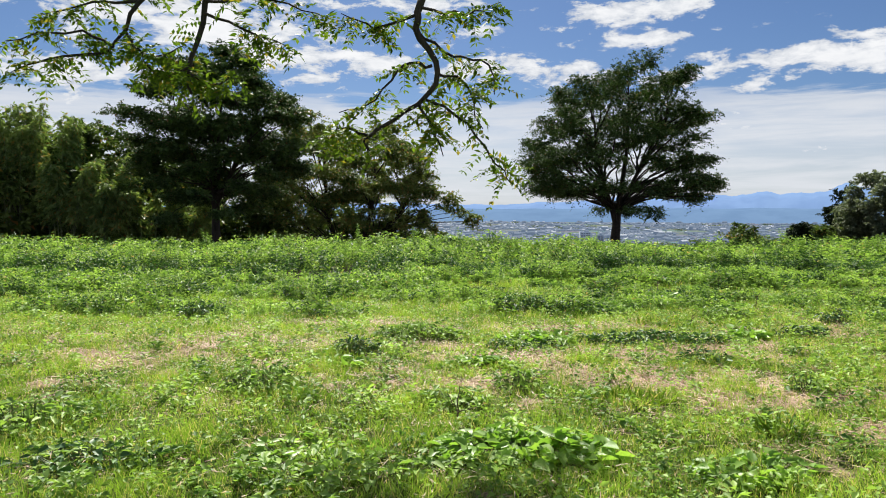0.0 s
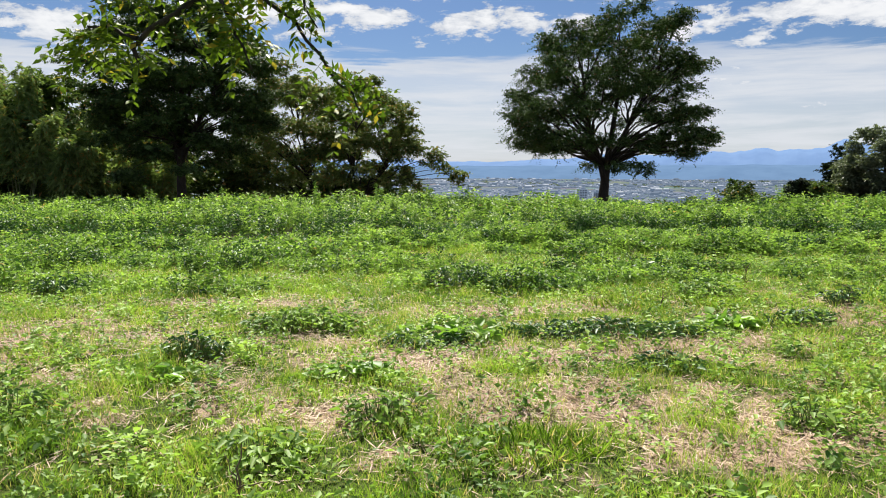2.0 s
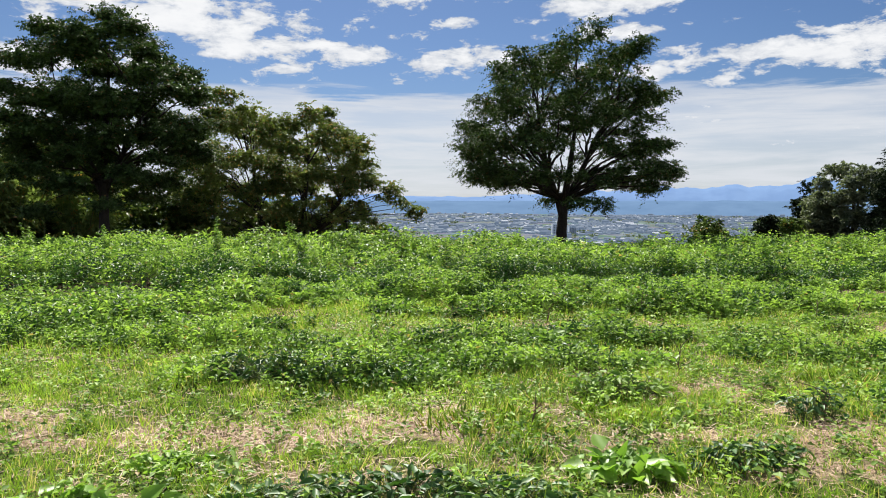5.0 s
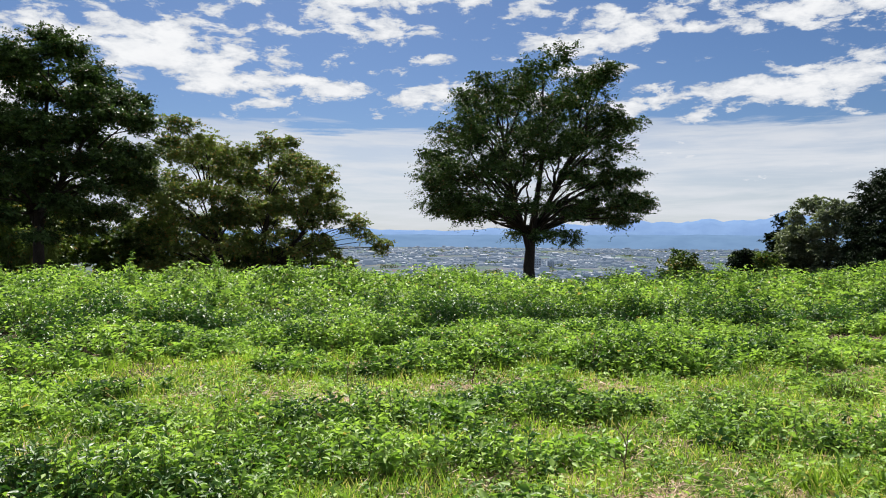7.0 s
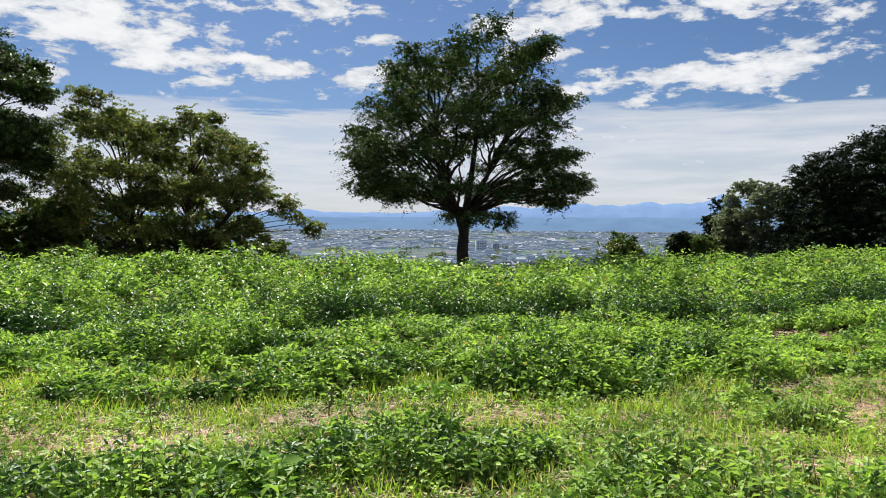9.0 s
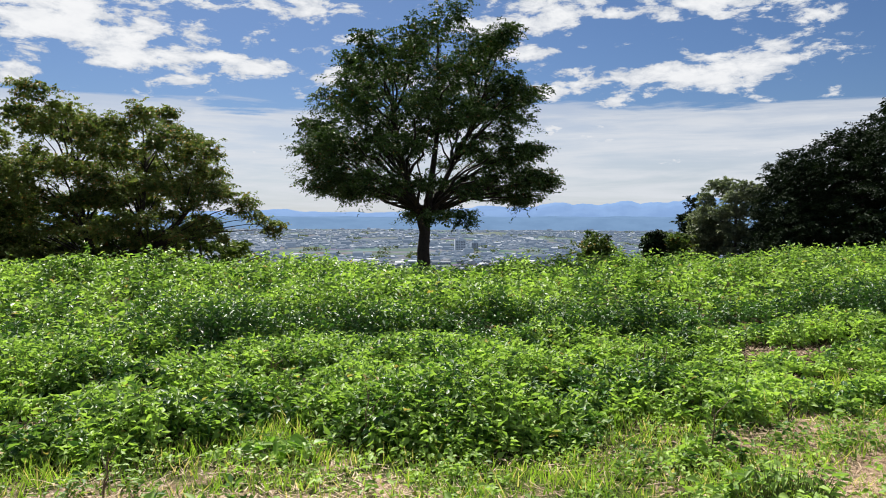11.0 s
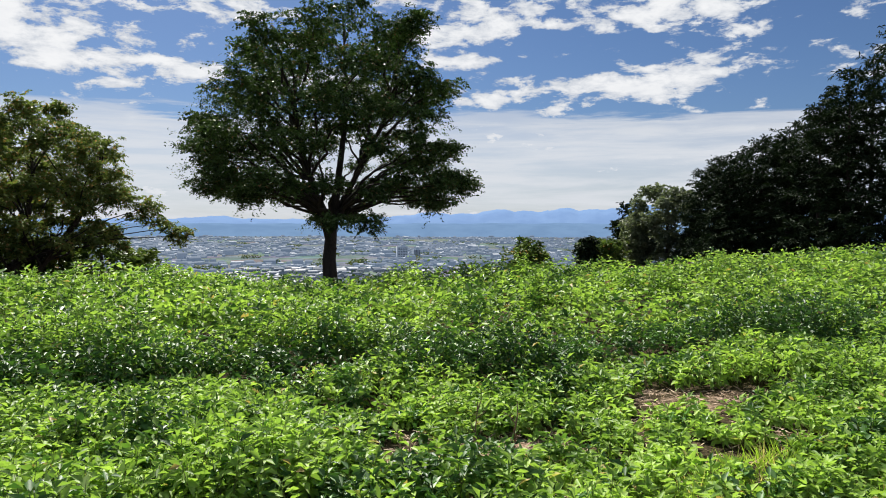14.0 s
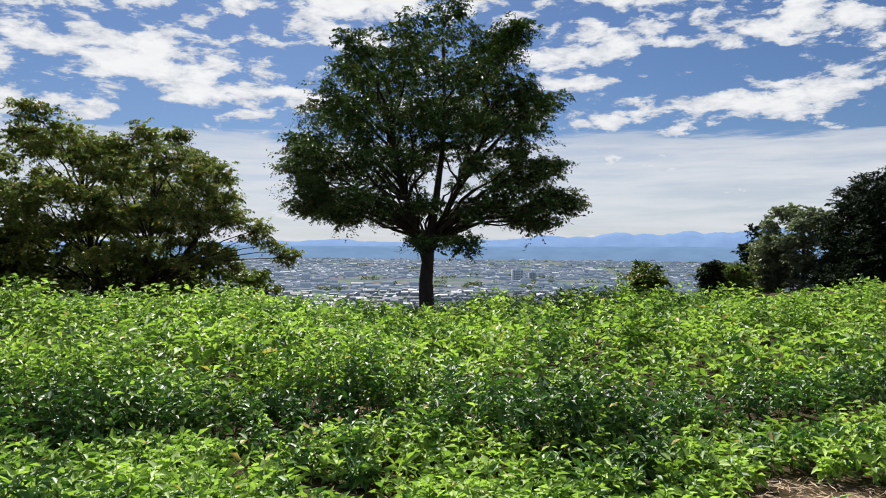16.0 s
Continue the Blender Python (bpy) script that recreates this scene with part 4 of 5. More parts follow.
            leaves.append(leaf_arrays(axis[-1:], out[None], np.array([[0, 0, 1.0]]), 0.04, 0.018))
            stalks.append(rods(p[None], axis[-1:], 0.0025, 0.001))
    for b in boughs:
        line = eased(b)
        r = np.interp(np.linspace(0, 1, len(line)), [0, 0.35, 1], [0.07, 0.036, 0.011])
        part("bough", tube(line - o, r, 8), BARK, top)
        fronds(line[-12:], 20)
    for s in sides:
        line = eased(s)
        part("branchlet", tube(line - o, np.linspace(0.016, 0.004, len(line)), 5), BARK, top)
        fronds(line, 24, 0.1)
    for x, y, z in ((-4.4, 5.0, 5.2), (-3.2, 5.4, 5.2), (-1.6, 5.8, 5.4), (-5.4, 4.2, 5.9), (-0.6, 6.2, 4.6), (-2.4, 6.3, 4.5)):
        a = np.array((x, y, z))
        for _ in range(5):
            fronds([a, a + RNG.normal(0, 0.5, 3)], 12)
    v, f = joined(leaves)
    crown = part("foliage", (v - o, f), LOCUST, top)
    v, f = joined(stalks)
    tagged(part("leaf_stalk", (v - o, f), STEM, crown), kind="stuff")


locust_tree()


# ---------------------------------------------------------------- the meadow
def in_view(x, y):
    """The wedge of meadow that the walk looks over."""
    return (x > -0.72 * y - 1.5) & (x < np.maximum(0.72 * y + 2.5, 0.0) + np.maximum(y - 12, 0) * 0.75)


def make_mounds():
    """A map of leafy mounds with gaps between them, 0 to 1, over the meadow (cells of 0.1 m)."""
    x0, y0, nx, ny = -30.0, 9.0, 780, 290
    grid = np.zeros((ny, nx))
    r = np.random.default_rng(61)
    for _ in range(1500):
        cx, cy = r.uniform(x0, x0 + nx * 0.1), r.uniform(y0, y0 + ny * 0.1)
        w = r.uniform(0.40, 1.15)
        d, top = w * r.uniform(0.5, 0.8), r.uniform(0.35, 1.0)
        i0, i1 = max(0, int((cx - 1.2 * w - x0) * 10)), min(nx, int((cx + 1.2 * w - x0) * 10) + 2)
        j0, j1 = max(0, int((cy - 1.2 * d - y0) * 10)), min(ny, int((cy + 1.2 * d - y0) * 10) + 2)
        X, Y = np.meshgrid(x0 + np.arange(i0, i1) * 0.1, y0 + np.arange(j0, j1) * 0.1)
        q = ((X - cx) / w) ** 2 + ((Y - cy) / d) ** 2
        grid[j0:j1, i0:i1] = np.maximum(grid[j0:j1, i0:i1], top * np.clip(1.25 - q, 0, 1) ** 0.35)
    return x0, y0, grid


MOUNDS = make_mounds()


def mound(x, y):
    x0, y0, grid = MOUNDS
    i = np.clip(((x - x0) * 10).astype(int), 0, grid.shape[1] - 1)
    j = np.clip(((y - y0) * 10).astype(int), 0, grid.shape[0] - 1)
    return grid[j, i]


def weed_cover(x, y):
    """Height of the weeds, in metres; 0 where there are none."""
    edge = 15.2 + 0.7 * wave(x, y, 4.0, 21) - 2.8 * step(-x, -1.5, 3.0) + 0.6 * step(x, 9, 14)
    s = step(y, edge - 0.4, edge + 1.6)
    back = step(y, 0, 0.5) * step(y - 19.2 - 0.09 * (x - 3) - 0.35 * wave(x, y, 2.4, 25), 0.0, 0.35)
    low = 0.12 + 0.34 * mound(x, y) ** 1.3
    high = 0.32 + 0.46 * mound(x, y) ** 1.2 + 0.06 * step(y, 24, 29)
    h = s * (low * (1 - back) + high * back + 0.04 * wave(x, y, 0.7, 23))
    loose = step(y, 10.4, 12.0) * (mound(x, y) > 0.72) * (wave(x, y, 3.0, 27) > -0.1)
    h = np.maximum(h, loose * 0.40 * (mound(x, y) - 0.45))
    for cx, cy, rx, ry, hh in ((1.7, 11.4, 1.3, 0.35, 0.36), (4.2, 11.9, 1.2, 0.3, 0.26), (-2.6, 11.2, 1.5, 0.4, 0.32), (3.0, 13.0, 1.6, 0.4, 0.34), (7.2, 12.6, 1.2, 0.5, 0.30), (6.8, 10.4, 0.7, 0.4, 0.25),
                              (-5.5, 11.6, 1.6, 0.5, 0.4), (5.2, 13.6, 1.0, 0.35, 0.30), (0.2, 13.2, 1.4, 0.4, 0.34), (9.6, 12.4, 0.9, 0.5, 0.30)):
        h = np.maximum(h, hh * np.exp(-((x - cx) / rx) ** 4 - ((y - cy) / ry) ** 4) * (0.85 + 0.3 * wave(x, y, 0.8, 24)))
    for cx, cy, rx, ry in BARE_SPOTS[-6:]:
        h = h * step(((x - cx) / rx) ** 2 + ((y - cy) / ry) ** 2 + 0.35 * wave(x, y, 0.5, 29), 0.55, 1.2)
    return np.where(h > 0.10, h, 0)


def scatter(x0, x1, y0, y1, density):
    n = int((x1 - x0) * (y1 - y0) * density)
    x, y = RNG.uniform(x0, x1, n), RNG.uniform(y0, y1, n)
    ok = in_view(x, y)
    return x[ok], y[ok]


def weeds(name, box, density, pairs, leaf, rich, label):
    x, y = scatter(*box, density)
    h = weed_cover(x, y)
    ok = (h > 0) & (RNG.random(len(x)) < 0.48 + 1.0 * mound(x, y))
    x, y, h = x[ok], y[ok], h[ok] * RNG.uniform(0.72, 1.12, ok.sum())
    tall = RNG.random(len(x)) < 0.012
    h[tall] *= 1.35
    n = len(x)
    base = np.stack([x, y, ground_z(x, y)], -1)
    leanv = np.concatenate([RNG.normal(0, 0.16, (n, 2)), np.ones((n, 1))], 1)
    tipp = base + leanv * h[:, None]
    arrays, others = [], []
    # a darker species in patches, crowded along the height step to paint its shade
    shade_band = np.abs(y - 19.75 - 0.09 * (x - 3) - 0.35 * wave(x, y, 2.4, 25))
    dark = RNG.random(n) < np.clip(1.0 - shade_band / 1.1, 0.10, 0.85) + 0.5 * (wave(x, y, 2.0, 71) > 0.5)
    turn = RNG.uniform(0, 6.28, n)
    for k in range(pairs):
        s = 0.25 + 0.75 * (k + 0.5) / pairs
        p = base + (tipp - base) * s
        for side in (0, math.pi):
            a = turn + k * 1.57 + side + RNG.normal(0, 0.3, n)
            rise = RNG.normal(0.45 if k >= pairs - 2 else -0.1, 0.45, n)
            way = np.stack([np.cos(a), np.sin(a), rise], -1)
            up = np.stack([-np.cos(a) * 0.2, -np.sin(a) * 0.2, np.ones(n)], -1) + RNG.normal(0, 0.5, (n, 3))
            L = leaf * RNG.uniform(0.65, 1.3, n) * (1.0 - 0.25 * (k == pairs - 1))
            W = L * RNG.uniform(0.38, 0.55, n)
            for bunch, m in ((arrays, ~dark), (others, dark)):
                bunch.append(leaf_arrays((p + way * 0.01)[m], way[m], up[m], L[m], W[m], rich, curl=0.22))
    top = root(name, (0, 0, 0), label, "weeds", kind="stuff")
    tagged(part("leaves", joined(arrays), WEED, top), kind="stuff")
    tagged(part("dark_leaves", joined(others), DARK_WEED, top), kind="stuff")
    tagged(part("stems", rods(base, tipp, 0.004, 0.0015), STEM, top), kind="stuff")


weeds("near_weeds", (0, 17, 14, 18.6), 185, 8, 0.082, False, "dense bright green leafy weeds along the meadow")
weeds("weed_rows", (-14, 14, 10.2, 14), 115, 6, 0.072, False, "patchy knee-high green weeds between bare strips")
weeds("middle_weeds", (-1, 26, 18.6, 21.5), 105, 7, 0.09, False, "dense bright green leafy weeds in mounds")
weeds("left_weeds", (-18, 0, 14, 21.5), 60, 6, 0.10, False, "dense green leafy weeds on the far side")
weeds("far_weeds", (-22, 40, 21.5, 32.0), 26, 5, 0.15, False, "tall bright green weeds on the crest of the meadow")


def grass(box, density, lo, hi, width):
    x, y = scatter(*box, density)
    b = bare(x, y)
    keep = (RNG.random(len(x)) > b * 0.85) & (weed_cover(x, y) < 0.25)
    x, y = x[keep], y[keep]
    clump = 0.72 + 0.5 * wave(x, y, 0.9, 41) + 0.35 * wave(x, y, 0.3, 42)
    n = len(x)
    h = RNG.uniform(lo, hi, n) * np.clip(clump, 0.35, 1.6)
    p = np.stack([x, y, ground_z(x, y) - 0.005], -1)
    a = RNG.uniform(0, 6.28, n)
    side = np.stack([np.cos(a), np.sin(a), 0 * a], -1) * width / 2
    tip = p + np.stack([RNG.normal(0, 0.45, n) * h, RNG.normal(0, 0.45, n) * h, h], -1)
    v = np.stack([p - side, p + side, tip], 1).reshape(-1, 3)
    return v, np.arange(n * 3).reshape(-1, 3)


lawn = root("meadow_grass", (0, 0, 0), "short bright green meadow grass in uneven tufts", "grass", kind="stuff")
tagged(part("near_blades", grass((-5, 7, 2.5, 7.5), 3900, 0.04, 0.13, 0.005), GRASS, lawn), kind="stuff")
tagged(part("middle_blades", grass((-9, 12, 7.5, 12), 2000, 0.045, 0.14, 0.007), GRASS, lawn), kind="stuff")
tagged(part("far_blades", grass((-11, 16, 12, 17.0), 1100, 0.06, 0.16, 0.011), GRASS, lawn), kind="stuff")


def litter():
    """Cut straw lying on the bare patches."""
    x, y = scatter(-9, 14, 2.5, 19, 1200)
    keep = (RNG.random(len(x)) < bare(x, y) * 0.9 + 0.05) & (weed_cover(x, y) < 0.3)
    x, y = x[keep], y[keep]
    n = len(x)
    p = np.stack([x, y, ground_z(x, y) + RNG.uniform(0.003, 0.03, n)], -1)
    a = RNG.uniform(0, 6.28, n)
    way = np.stack([np.cos(a), np.sin(a), RNG.normal(0, 0.15, n)], -1)
    return leaf_arrays(p, way, unit(RNG.normal(0, 0.3, (n, 3)) + [0, 0, 1]), RNG.uniform(0.05, 0.16, n), RNG.uniform(0.005, 0.010, n), fold=0.0, curl=0.0)


tagged(part("straw_litter", litter(), STRAW), "pinkish brown cut straw lying on bare soil", "straw", kind="stuff")


def low_plants():
    """Small broad leaves close to the ground between the grass."""
    x, y = scatter(-9, 14, 2.5, 16, 950)
    g = 0.25 + 0.9 * wave(x, y, 1.0, 51) + 0.6 * wave(x, y, 0.35, 52)
    keep = (RNG.random(len(x)) < g) & (RNG.random(len(x)) > bare(x, y) * 0.7)
    x, y = x[keep], y[keep]
    n = len(x)
    p = np.stack([x, y, ground_z(x, y) + RNG.uniform(0.005, 1.0, n) ** 1.5 * np.clip(0.05 + 0.10 * g[keep], 0.03, 0.14)], -1)
    a = RNG.uniform(0, 6.28, n)
    way = np.stack([np.cos(a), np.sin(a), RNG.normal(0.2, 0.35, n)], -1)
    L = RNG.uniform(0.022, 0.055, n)
    return leaf_arrays(p, way, unit(RNG.normal(0, 0.45, (n, 3)) + [0, 0, 1]), L, L * 0.65)


tagged(part("low_plants", low_plants(), WEED), "small broad-leaved plants low in the grass", "weeds", kind="stuff")


def sprigs():
    """Small upright leafy sprigs dotted all over the grass."""
    x, y = scatter(-9, 14, 2.8, 15.5, 14)
    keep = wave(x, y, 1.6, 81) > -0.35
    x, y = x[keep], y[keep]
    n, m = len(x), 18
    base = np.stack([x, y, ground_z(x, y)], -1)
    h = RNG.uniform(0.05, 0.20, n)
    size = RNG.uniform(0.7, 1.5, n)
    out = []
    for k in range(m):
        s = (k + 1) / m
        a = k * 2.4 + RNG.uniform(0, 6.28, n)
        way = np.stack([np.cos(a), np.sin(a), RNG.normal(0.2, 0.35, n)], -1)
        p = base + way * [1, 1, 0] * 0.05 * RNG.random((n, 1)) + np.stack([0 * h, 0 * h, h * s], -1)
        L = 0.045 * size * RNG.uniform(0.7, 1.3, n)
        out.append(leaf_arrays(p, way, unit(RNG.normal(0, 0.4, (n, 3)) + [0, 0, 1]), L, L * 0.55))
    return joined(out)


tagged(part("leafy_sprigs", sprigs(), WEED), "small leafy sprigs dotted through the grass", "weeds", kind="stuff")


def leafy_clump(name, x, y, wide, deep, high, count, leaf, mat, label, category="plant", slim=0.55, stalk=True):
    """A clump of leaves on stalks that spring from the ground."""
    g = on_ground(x, y, 0.01)
    top = root(name, g, label, category)
    r, a = np.sqrt(RNG.random(count)), RNG.uniform(0, 6.28, count)
    foot = np.stack([r * np.cos(a) * wide * 0.36, r * np.sin(a) * deep * 0.36, 0 * r], -1)
    foot[:, 2] = ground_z(foot[:, 0] + x, foot[:, 1] + y) - g[2]
    count_low = RNG.uniform(0.06, 1.0, count)
    hh = high * (1.05 - 0.5 * r ** 2) * count_low
    end = foot * [1.3, 1.3, 1] + np.stack([RNG.normal(0, 0.03, count), RNG.normal(0, 0.03, count), hh], -1)
    b = a + RNG.normal(0, 0.9, count)
    way = np.stack([np.cos(b), np.sin(b), RNG.normal(0.1, 0.35, count)], -1)
    up = unit(RNG.normal(0, 0.35, (count, 3)) + [0, 0, 1])
    L = leaf * RNG.uniform(0.55, 1.2, count)
    tagged(part("foliage", leaf_arrays(end, way, up, L, L * slim * RNG.uniform(0.8, 1.2, count), True, 0.15, 0.3), mat, top), kind="stuff")
    tagged(part("stalk", rods(foot, end, 0.004, 0.002), STEM, top), kind="stuff")
    return top


CLUMPS = ((0.55, 4.5, 1.3, 0.7, 0.17, 200, 0.13, BURDOCK, "broad pale-leaved burdock clump in the grass"), (-0.5, 4.25, 1.6, 0.5, 0.11, 130, 0.10, WEED, "leafy green weed clump in the grass"),
          (1.95, 4.3, 0.8, 0.5, 0.15, 100, 0.10, BURDOCK, "broad pale-leaved burdock clump in the grass"), (-1.65, 6.2, 0.75, 0.6, 0.24, 190, 0.075, WEED, "bright yellow-green leafy weed mound"),
          (-3.1, 5.2, 0.9, 0.7, 0.26, 190, 0.085, WEED, "bright yellow-green leafy weed mound"), (-0.95, 7.7, 0.5, 0.45, 0.26, 170, 0.06, DARK_WEED, "small dark green bush with dense leaves"),
          (0.05, 5.75, 0.6, 0.5, 0.2, 120, 0.075, WEED, "bright yellow-green leafy weed mound"), (2.6, 8.65, 2.1, 0.6, 0.14, 420, 0.085, DARK_WEED, "dark green creeping mat of crinkled leaves"),
          (0.9, 8.2, 0.9, 0.4, 0.14, 130, 0.08, DARK_WEED, "dark green creeping mat of crinkled leaves"), (4.0, 9.15, 0.6, 0.45, 0.22, 60, 0.14, BURDOCK, "broad pale-leaved burdock clump in the grass"),
          (4.75, 9.2, 0.8, 0.35, 0.16, 170, 0.075, DARK_WEED, "dark green low leafy clump on bare soil"), (-0.3, 8.8, 1.2, 0.5, 0.24, 260, 0.08, WEED, "leafy green weed clump in the grass"),
          (1.35, 8.4, 0.45, 0.35, 0.26, 45, 0.13, BURDOCK, "upright bright green leafy plant"), (2.85, 7.5, 0.6, 0.4, 0.16, 110, 0.08, DARK_WEED, "dark green low leafy clump on bare soil"),
          (0.6, 7.2, 0.35, 0.3, 0.1, 24, 0.12, BURDOCK, "broad pale-leaved plant low in the grass"), (5.7, 10.05, 0.45, 0.35, 0.28, 80, 0.065, DARK_WEED, "small dark green bush with dense leaves"),
          (1.75, 11.45, 2.1, 0.5, 0.36, 420, 0.08, DARK_WEED, "long dark leafy thicket across the meadow"), (-3.9, 11.0, 0.6, 0.5, 0.3, 130, 0.08, DARK_WEED, "small dark green bush with dense leaves"),
          (0.3, 7.3, 0.6, 0.4, 0.16, 40, 0.12, BURDOCK, "broad pale-leaved burdock clump in the grass"), (0.85, 8.65, 0.5, 0.35, 0.16, 34, 0.12, BURDOCK, "broad pale-leaved burdock clump in the grass"),
          (0.7, 6.3, 0.6, 0.45, 0.22, 110, 0.07, WEED, "leafy green weed clump in the grass"), (-1.1, 7.05, 0.6, 0.4, 0.14, 36, 0.12, BURDOCK, "broad pale-leaved burdock clump in the grass"),
          (1.25, 9.35, 0.5, 0.35, 0.12, 36, 0.10, BURDOCK, "broad pale-leaved plant low in the grass"), (4.15, 13.25, 0.55, 0.4, 0.30, 44, 0.17, BURDOCK, "tall broad-leaved burdock among green weeds"),
          (5.6, 15.5, 0.4, 0.3, 0.24, 22, 0.15, BURDOCK, "tall broad-leaved burdock among green weeds"), (3.4, 13.3, 0.5, 0.35, 0.14, 34, 0.12, BURDOCK, "broad pale-leaved burdock clump in the grass"),
          (5.6, 13.45, 0.9, 0.5, 0.28, 190, 0.075, WEED, "leafy green weed clump in the grass"), (-0.85, 4.6, 1.0, 0.5, 0.16, 70, 0.10, BURDOCK, "broad pale-leaved burdock clump in the grass"),
          (-2.3, 4.4, 1.1, 0.5, 0.11, 110, 0.09, DARK_WEED, "dark green low leafy clump on bare soil"), (6.85, 13.2, 1.0, 0.5, 0.30, 210, 0.075, WEED, "leafy green weed clump in the grass"),
          (5.2, 12.3, 0.8, 0.4, 0.24, 120, 0.085, BURDOCK, "upright bright green leafy plant"), (8.6, 14.2, 0.8, 0.5, 0.30, 190, 0.07, WEED, "leafy green weed clump in the grass"),
          (4.5, 10.9, 0.9, 0.5, 0.22, 200, 0.08, WEED, "leafy green weed clump in the grass"), (3.3, 6.2, 0.4, 0.3, 0.22, 70, 0.07, WEED, "leafy green weed clump in the grass"))
for n, (x, y, w, d, h, c, l, m, lab) in enumerate(CLUMPS):
    c, h = int(c * 1.5), h * (0.55 if m is BURDOCK else 0.85)
    leafy_clump("burdock_plant" if m is BURDOCK else "leaf_mat" if "mat" in lab else "weed_clump", x, y, w, d, h, c, l, m, lab, slim=0.72 if m is BURDOCK else 0.5)


def grass_tuft(x, y, wide, high, count, mat, label):
    g = on_ground(x, y, 0.01)
    top = root("grass_tuft", g, label, "grass", "grass tufts")
    r, a = np.sqrt(RNG.random(count)), RNG.uniform(0, 6.28, count)
    foot = np.stack([r * np.cos(a) * wide * 0.4, r * np.sin(a) * wide * 0.3, 0 * r], -1)
    way = np.stack([np.cos(a) * r * 0.8, np.sin(a) * r * 0.8, 1.0 + 0 * r], -1) + RNG.normal(0, 0.55, (count, 3))
    L = high * RNG.uniform(0.5, 1.1, count)
    tagged(part("blade", leaf_arrays(foot, way, RNG.normal(0, 1, (count, 3)) + [0, 0, 0.3], L * 0.85, 0.0035, False, 0.1, 0.25), mat, top), kind="stuff")


for x, y, w, h, c in ((1.6, 5.85, 0.9, 0.15, 300), (3.2, 10.0, 1.2, 0.17, 380), (4.4, 10.4, 1.0, 0.17, 320), (2.5, 5.0, 0.4, 0.2, 110), (6.6, 11.2, 0.9, 0.18, 240), (7.4, 11.6, 0.6, 0.18, 160)):
    grass_tuft(x, y, w, h, c, GRASS, "upright tuft of green grass blades")


def dead_stalk(x, y, high, forks):
    g = on_ground(x, y, 0.02)
    top = root("dead_stalk", g, "bare dark brown dead weed stalk standing in straw", "plant", "dead weed stalks")
    part("stem", tube(bend((0, 0, 0), (0.03, 0.02, high), 0.0, 6, 0.008), np.linspace(0.008, 0.003, 6), 5), DRY_STEM, top)
    for _ in range(forks):
        s = RNG.uniform(0.2, 0.9)
        e = np.array([RNG.normal(0, 0.10), RNG.normal(0, 0.08), high * s + RNG.uniform(0.05, 0.15)])
        part("twig", tube(bend((0.03 * s, 0.02 * s, high * s), e, 0.01, 5, 0.006), np.linspace(0.005, 0.002, 5), 4), DRY_STEM, top)


for x, y, h, k in ((5.27, 11.64, 0.34, 5), (5.75, 10.0, 0.24, 4), (0.1, 5.2, 0.30, 2), (3.55, 9.9, 0.3, 3), (8.6, 15.0, 0.4, 4), (6.2, 15.6, 0.45, 4), (9.2, 17.3, 0.42, 5), (9.6, 17.6, 0.36, 4), (5.4, 17.5, 0.35, 4), (9.5, 15.4, 0.3, 4), (3.2, 14.6, 0.36, 4), (4.6, 14.9, 0.3, 3)):
    dead_stalk(x, y, h, k)


def tall_weed(x, y, high, wide):
    """A tall leafy weed: a few upright stems with leaves all the way up."""
    g = on_ground(x, y, 0.02)
    top = root("tall_weed", g, "tall leafy green weed standing above the rest", "weed", "tall weeds on the crest")
    leaves = []
    for _ in range(5):
        foot = np.array([RNG.normal(0, wide * 0.3), RNG.normal(0, wide * 0.3), 0])
        tip = foot + np.array([RNG.normal(0, 0.12), RNG.normal(0, 0.12), high * RNG.uniform(0.65, 1.05)])
        part("stem", tube(bend(foot, tip, 0, 5, 0.015), np.linspace(0.008, 0.003, 5), 5), STEM, top)
        n = 46
        s = np.linspace(0.25, 1, n)[:, None]
        a = np.arange(n) * 2.4
        way = np.stack([np.cos(a), np.sin(a), RNG.normal(0.15, 0.3, n)], -1)
        L = 0.15 * (1.15 - 0.6 * s[:, 0]) * RNG.uniform(0.7, 1.2, n)
        leaves.append(leaf_arrays(foot + (tip - foot) * s, way, unit(RNG.normal(0, 0.3, (n, 3)) + [0, 0, 1]), L, L * 0.45, True, curl=0.25))
    tagged(part("foliage", joined(leaves), WEED, top), kind="stuff")


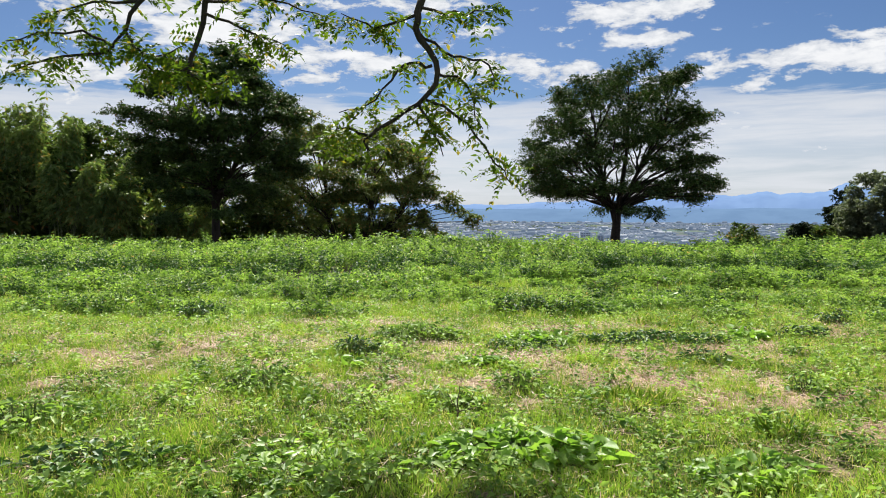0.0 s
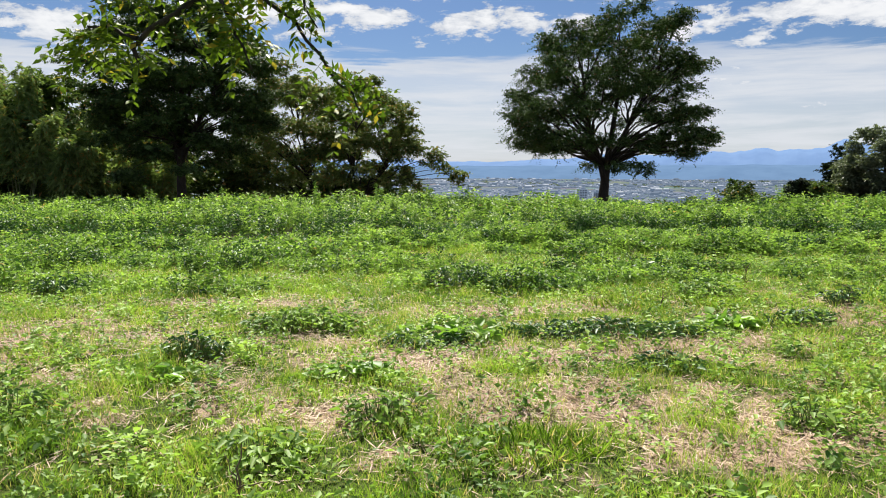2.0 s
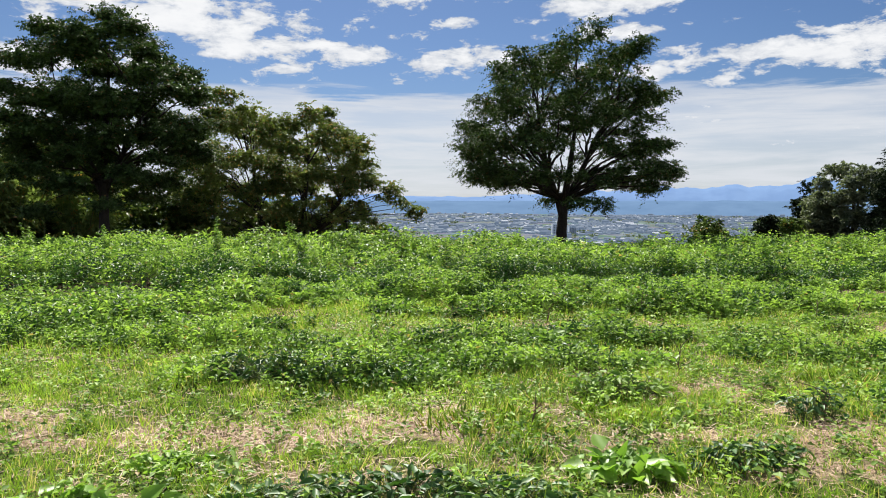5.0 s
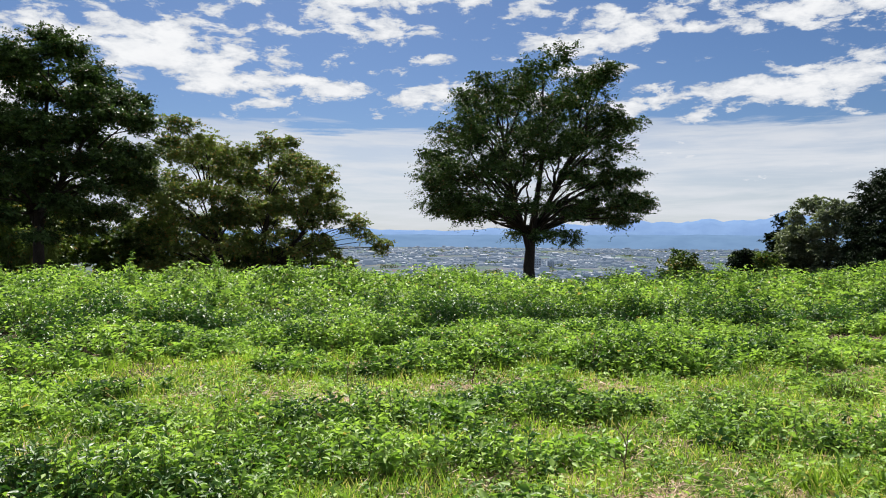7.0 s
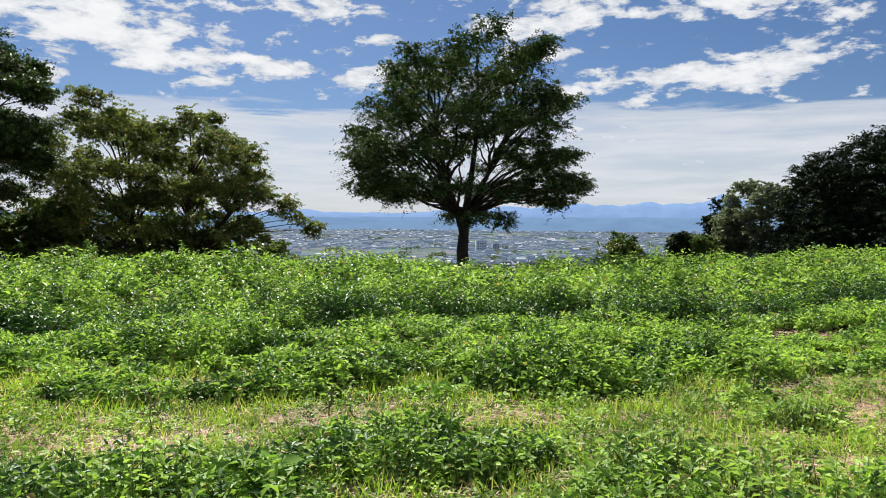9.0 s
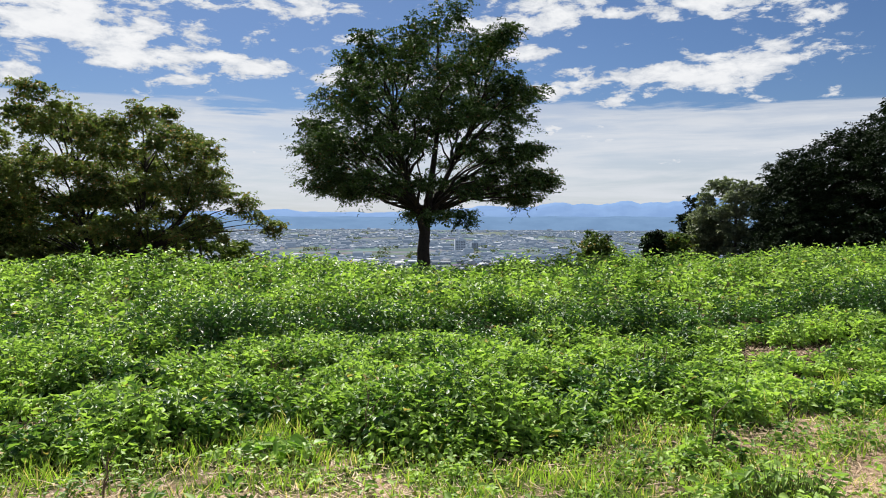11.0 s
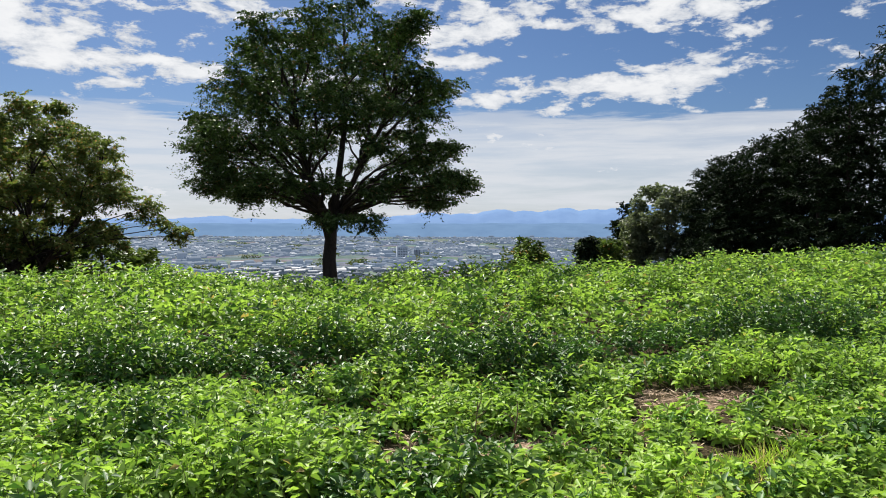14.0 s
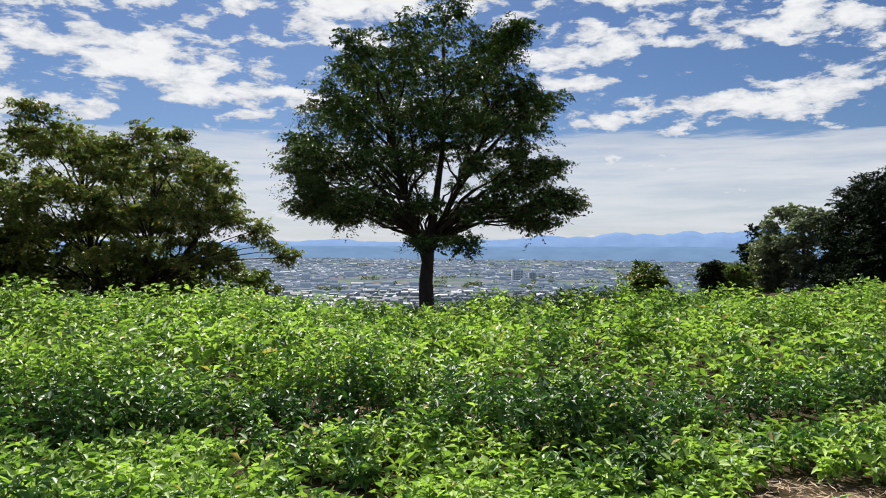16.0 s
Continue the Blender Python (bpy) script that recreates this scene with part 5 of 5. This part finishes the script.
for x, y, h, w in ((-3.2, 25.5, 1.35, 0.3), (-1.0, 26.0, 1.2, 0.3), (-0.4, 24.0, 1.0, 0.35), (2.4, 25.0, 1.0, 0.35), (0.8, 27.5, 1.2, 0.4), (4.6, 26.0, 1.0, 0.4), (5.8, 27.0, 1.0, 0.3), (12.6, 24.5, 0.95, 0.4), (15.5, 25.0, 1.0, 0.4), (18.0, 27.0, 1.0, 0.4), (13.8, 28.0, 1.1, 0.3), (-6.0, 25.0, 1.2, 0.4), (-9.0, 26.5, 1.1, 0.4)):
    tall_weed(x, y, h, w)


# leafy bushes that stand over the weeds along the brow of the meadow
for x, y, w, h in ((2.0, 28.2, 2.0, 1.05), (0.2, 27.6, 1.6, 0.9), (4.6, 28.4, 2.2, 0.95), (6.0, 29.2, 1.4, 0.8), (-2.4, 28.0, 2.0, 1.0)):
    leafy_clump("leafy_bush", x, y, w, 1.0, h, 620, 0.15, WEED, "rounded bright green leafy bush on the meadow brow", "bush", slim=0.6)


def office_block(x, y, w, d, h):
    """A grey block with rows of windows and a plant room on its roof."""
    top = root("office_building", (x, y, PLAIN), "grey many-storeyed office block standing over the town", "building")
    def box(cx, cy, z0, z1, a, b):
        v = np.array([(cx + i * a / 2, cy + j * b / 2, z) for z in (z0, z1) for i, j in ((-1, -1), (1, -1), (1, 1), (-1, 1))], float)
        return v, np.array([(0, 1, 5), (0, 5, 4), (1, 2, 6), (1, 6, 5), (2, 3, 7), (2, 7, 6), (3, 0, 4), (3, 4, 7), (4, 5, 6), (4, 6, 7)])
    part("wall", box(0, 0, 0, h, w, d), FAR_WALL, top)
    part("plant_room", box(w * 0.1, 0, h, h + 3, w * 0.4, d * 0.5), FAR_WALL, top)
    for k in range(6):
        for q in range(4):
            part("window", box(w * (q - 1.5) / 4.4, -d / 2, 3 + k * (h - 4) / 6, 4.6 + k * (h - 4) / 6, w / 6, 0.3), GLASS_FAR, top)


office_block(290, 1420, 22, 14, 24)
office_block(325, 1440, 14, 12, 17)
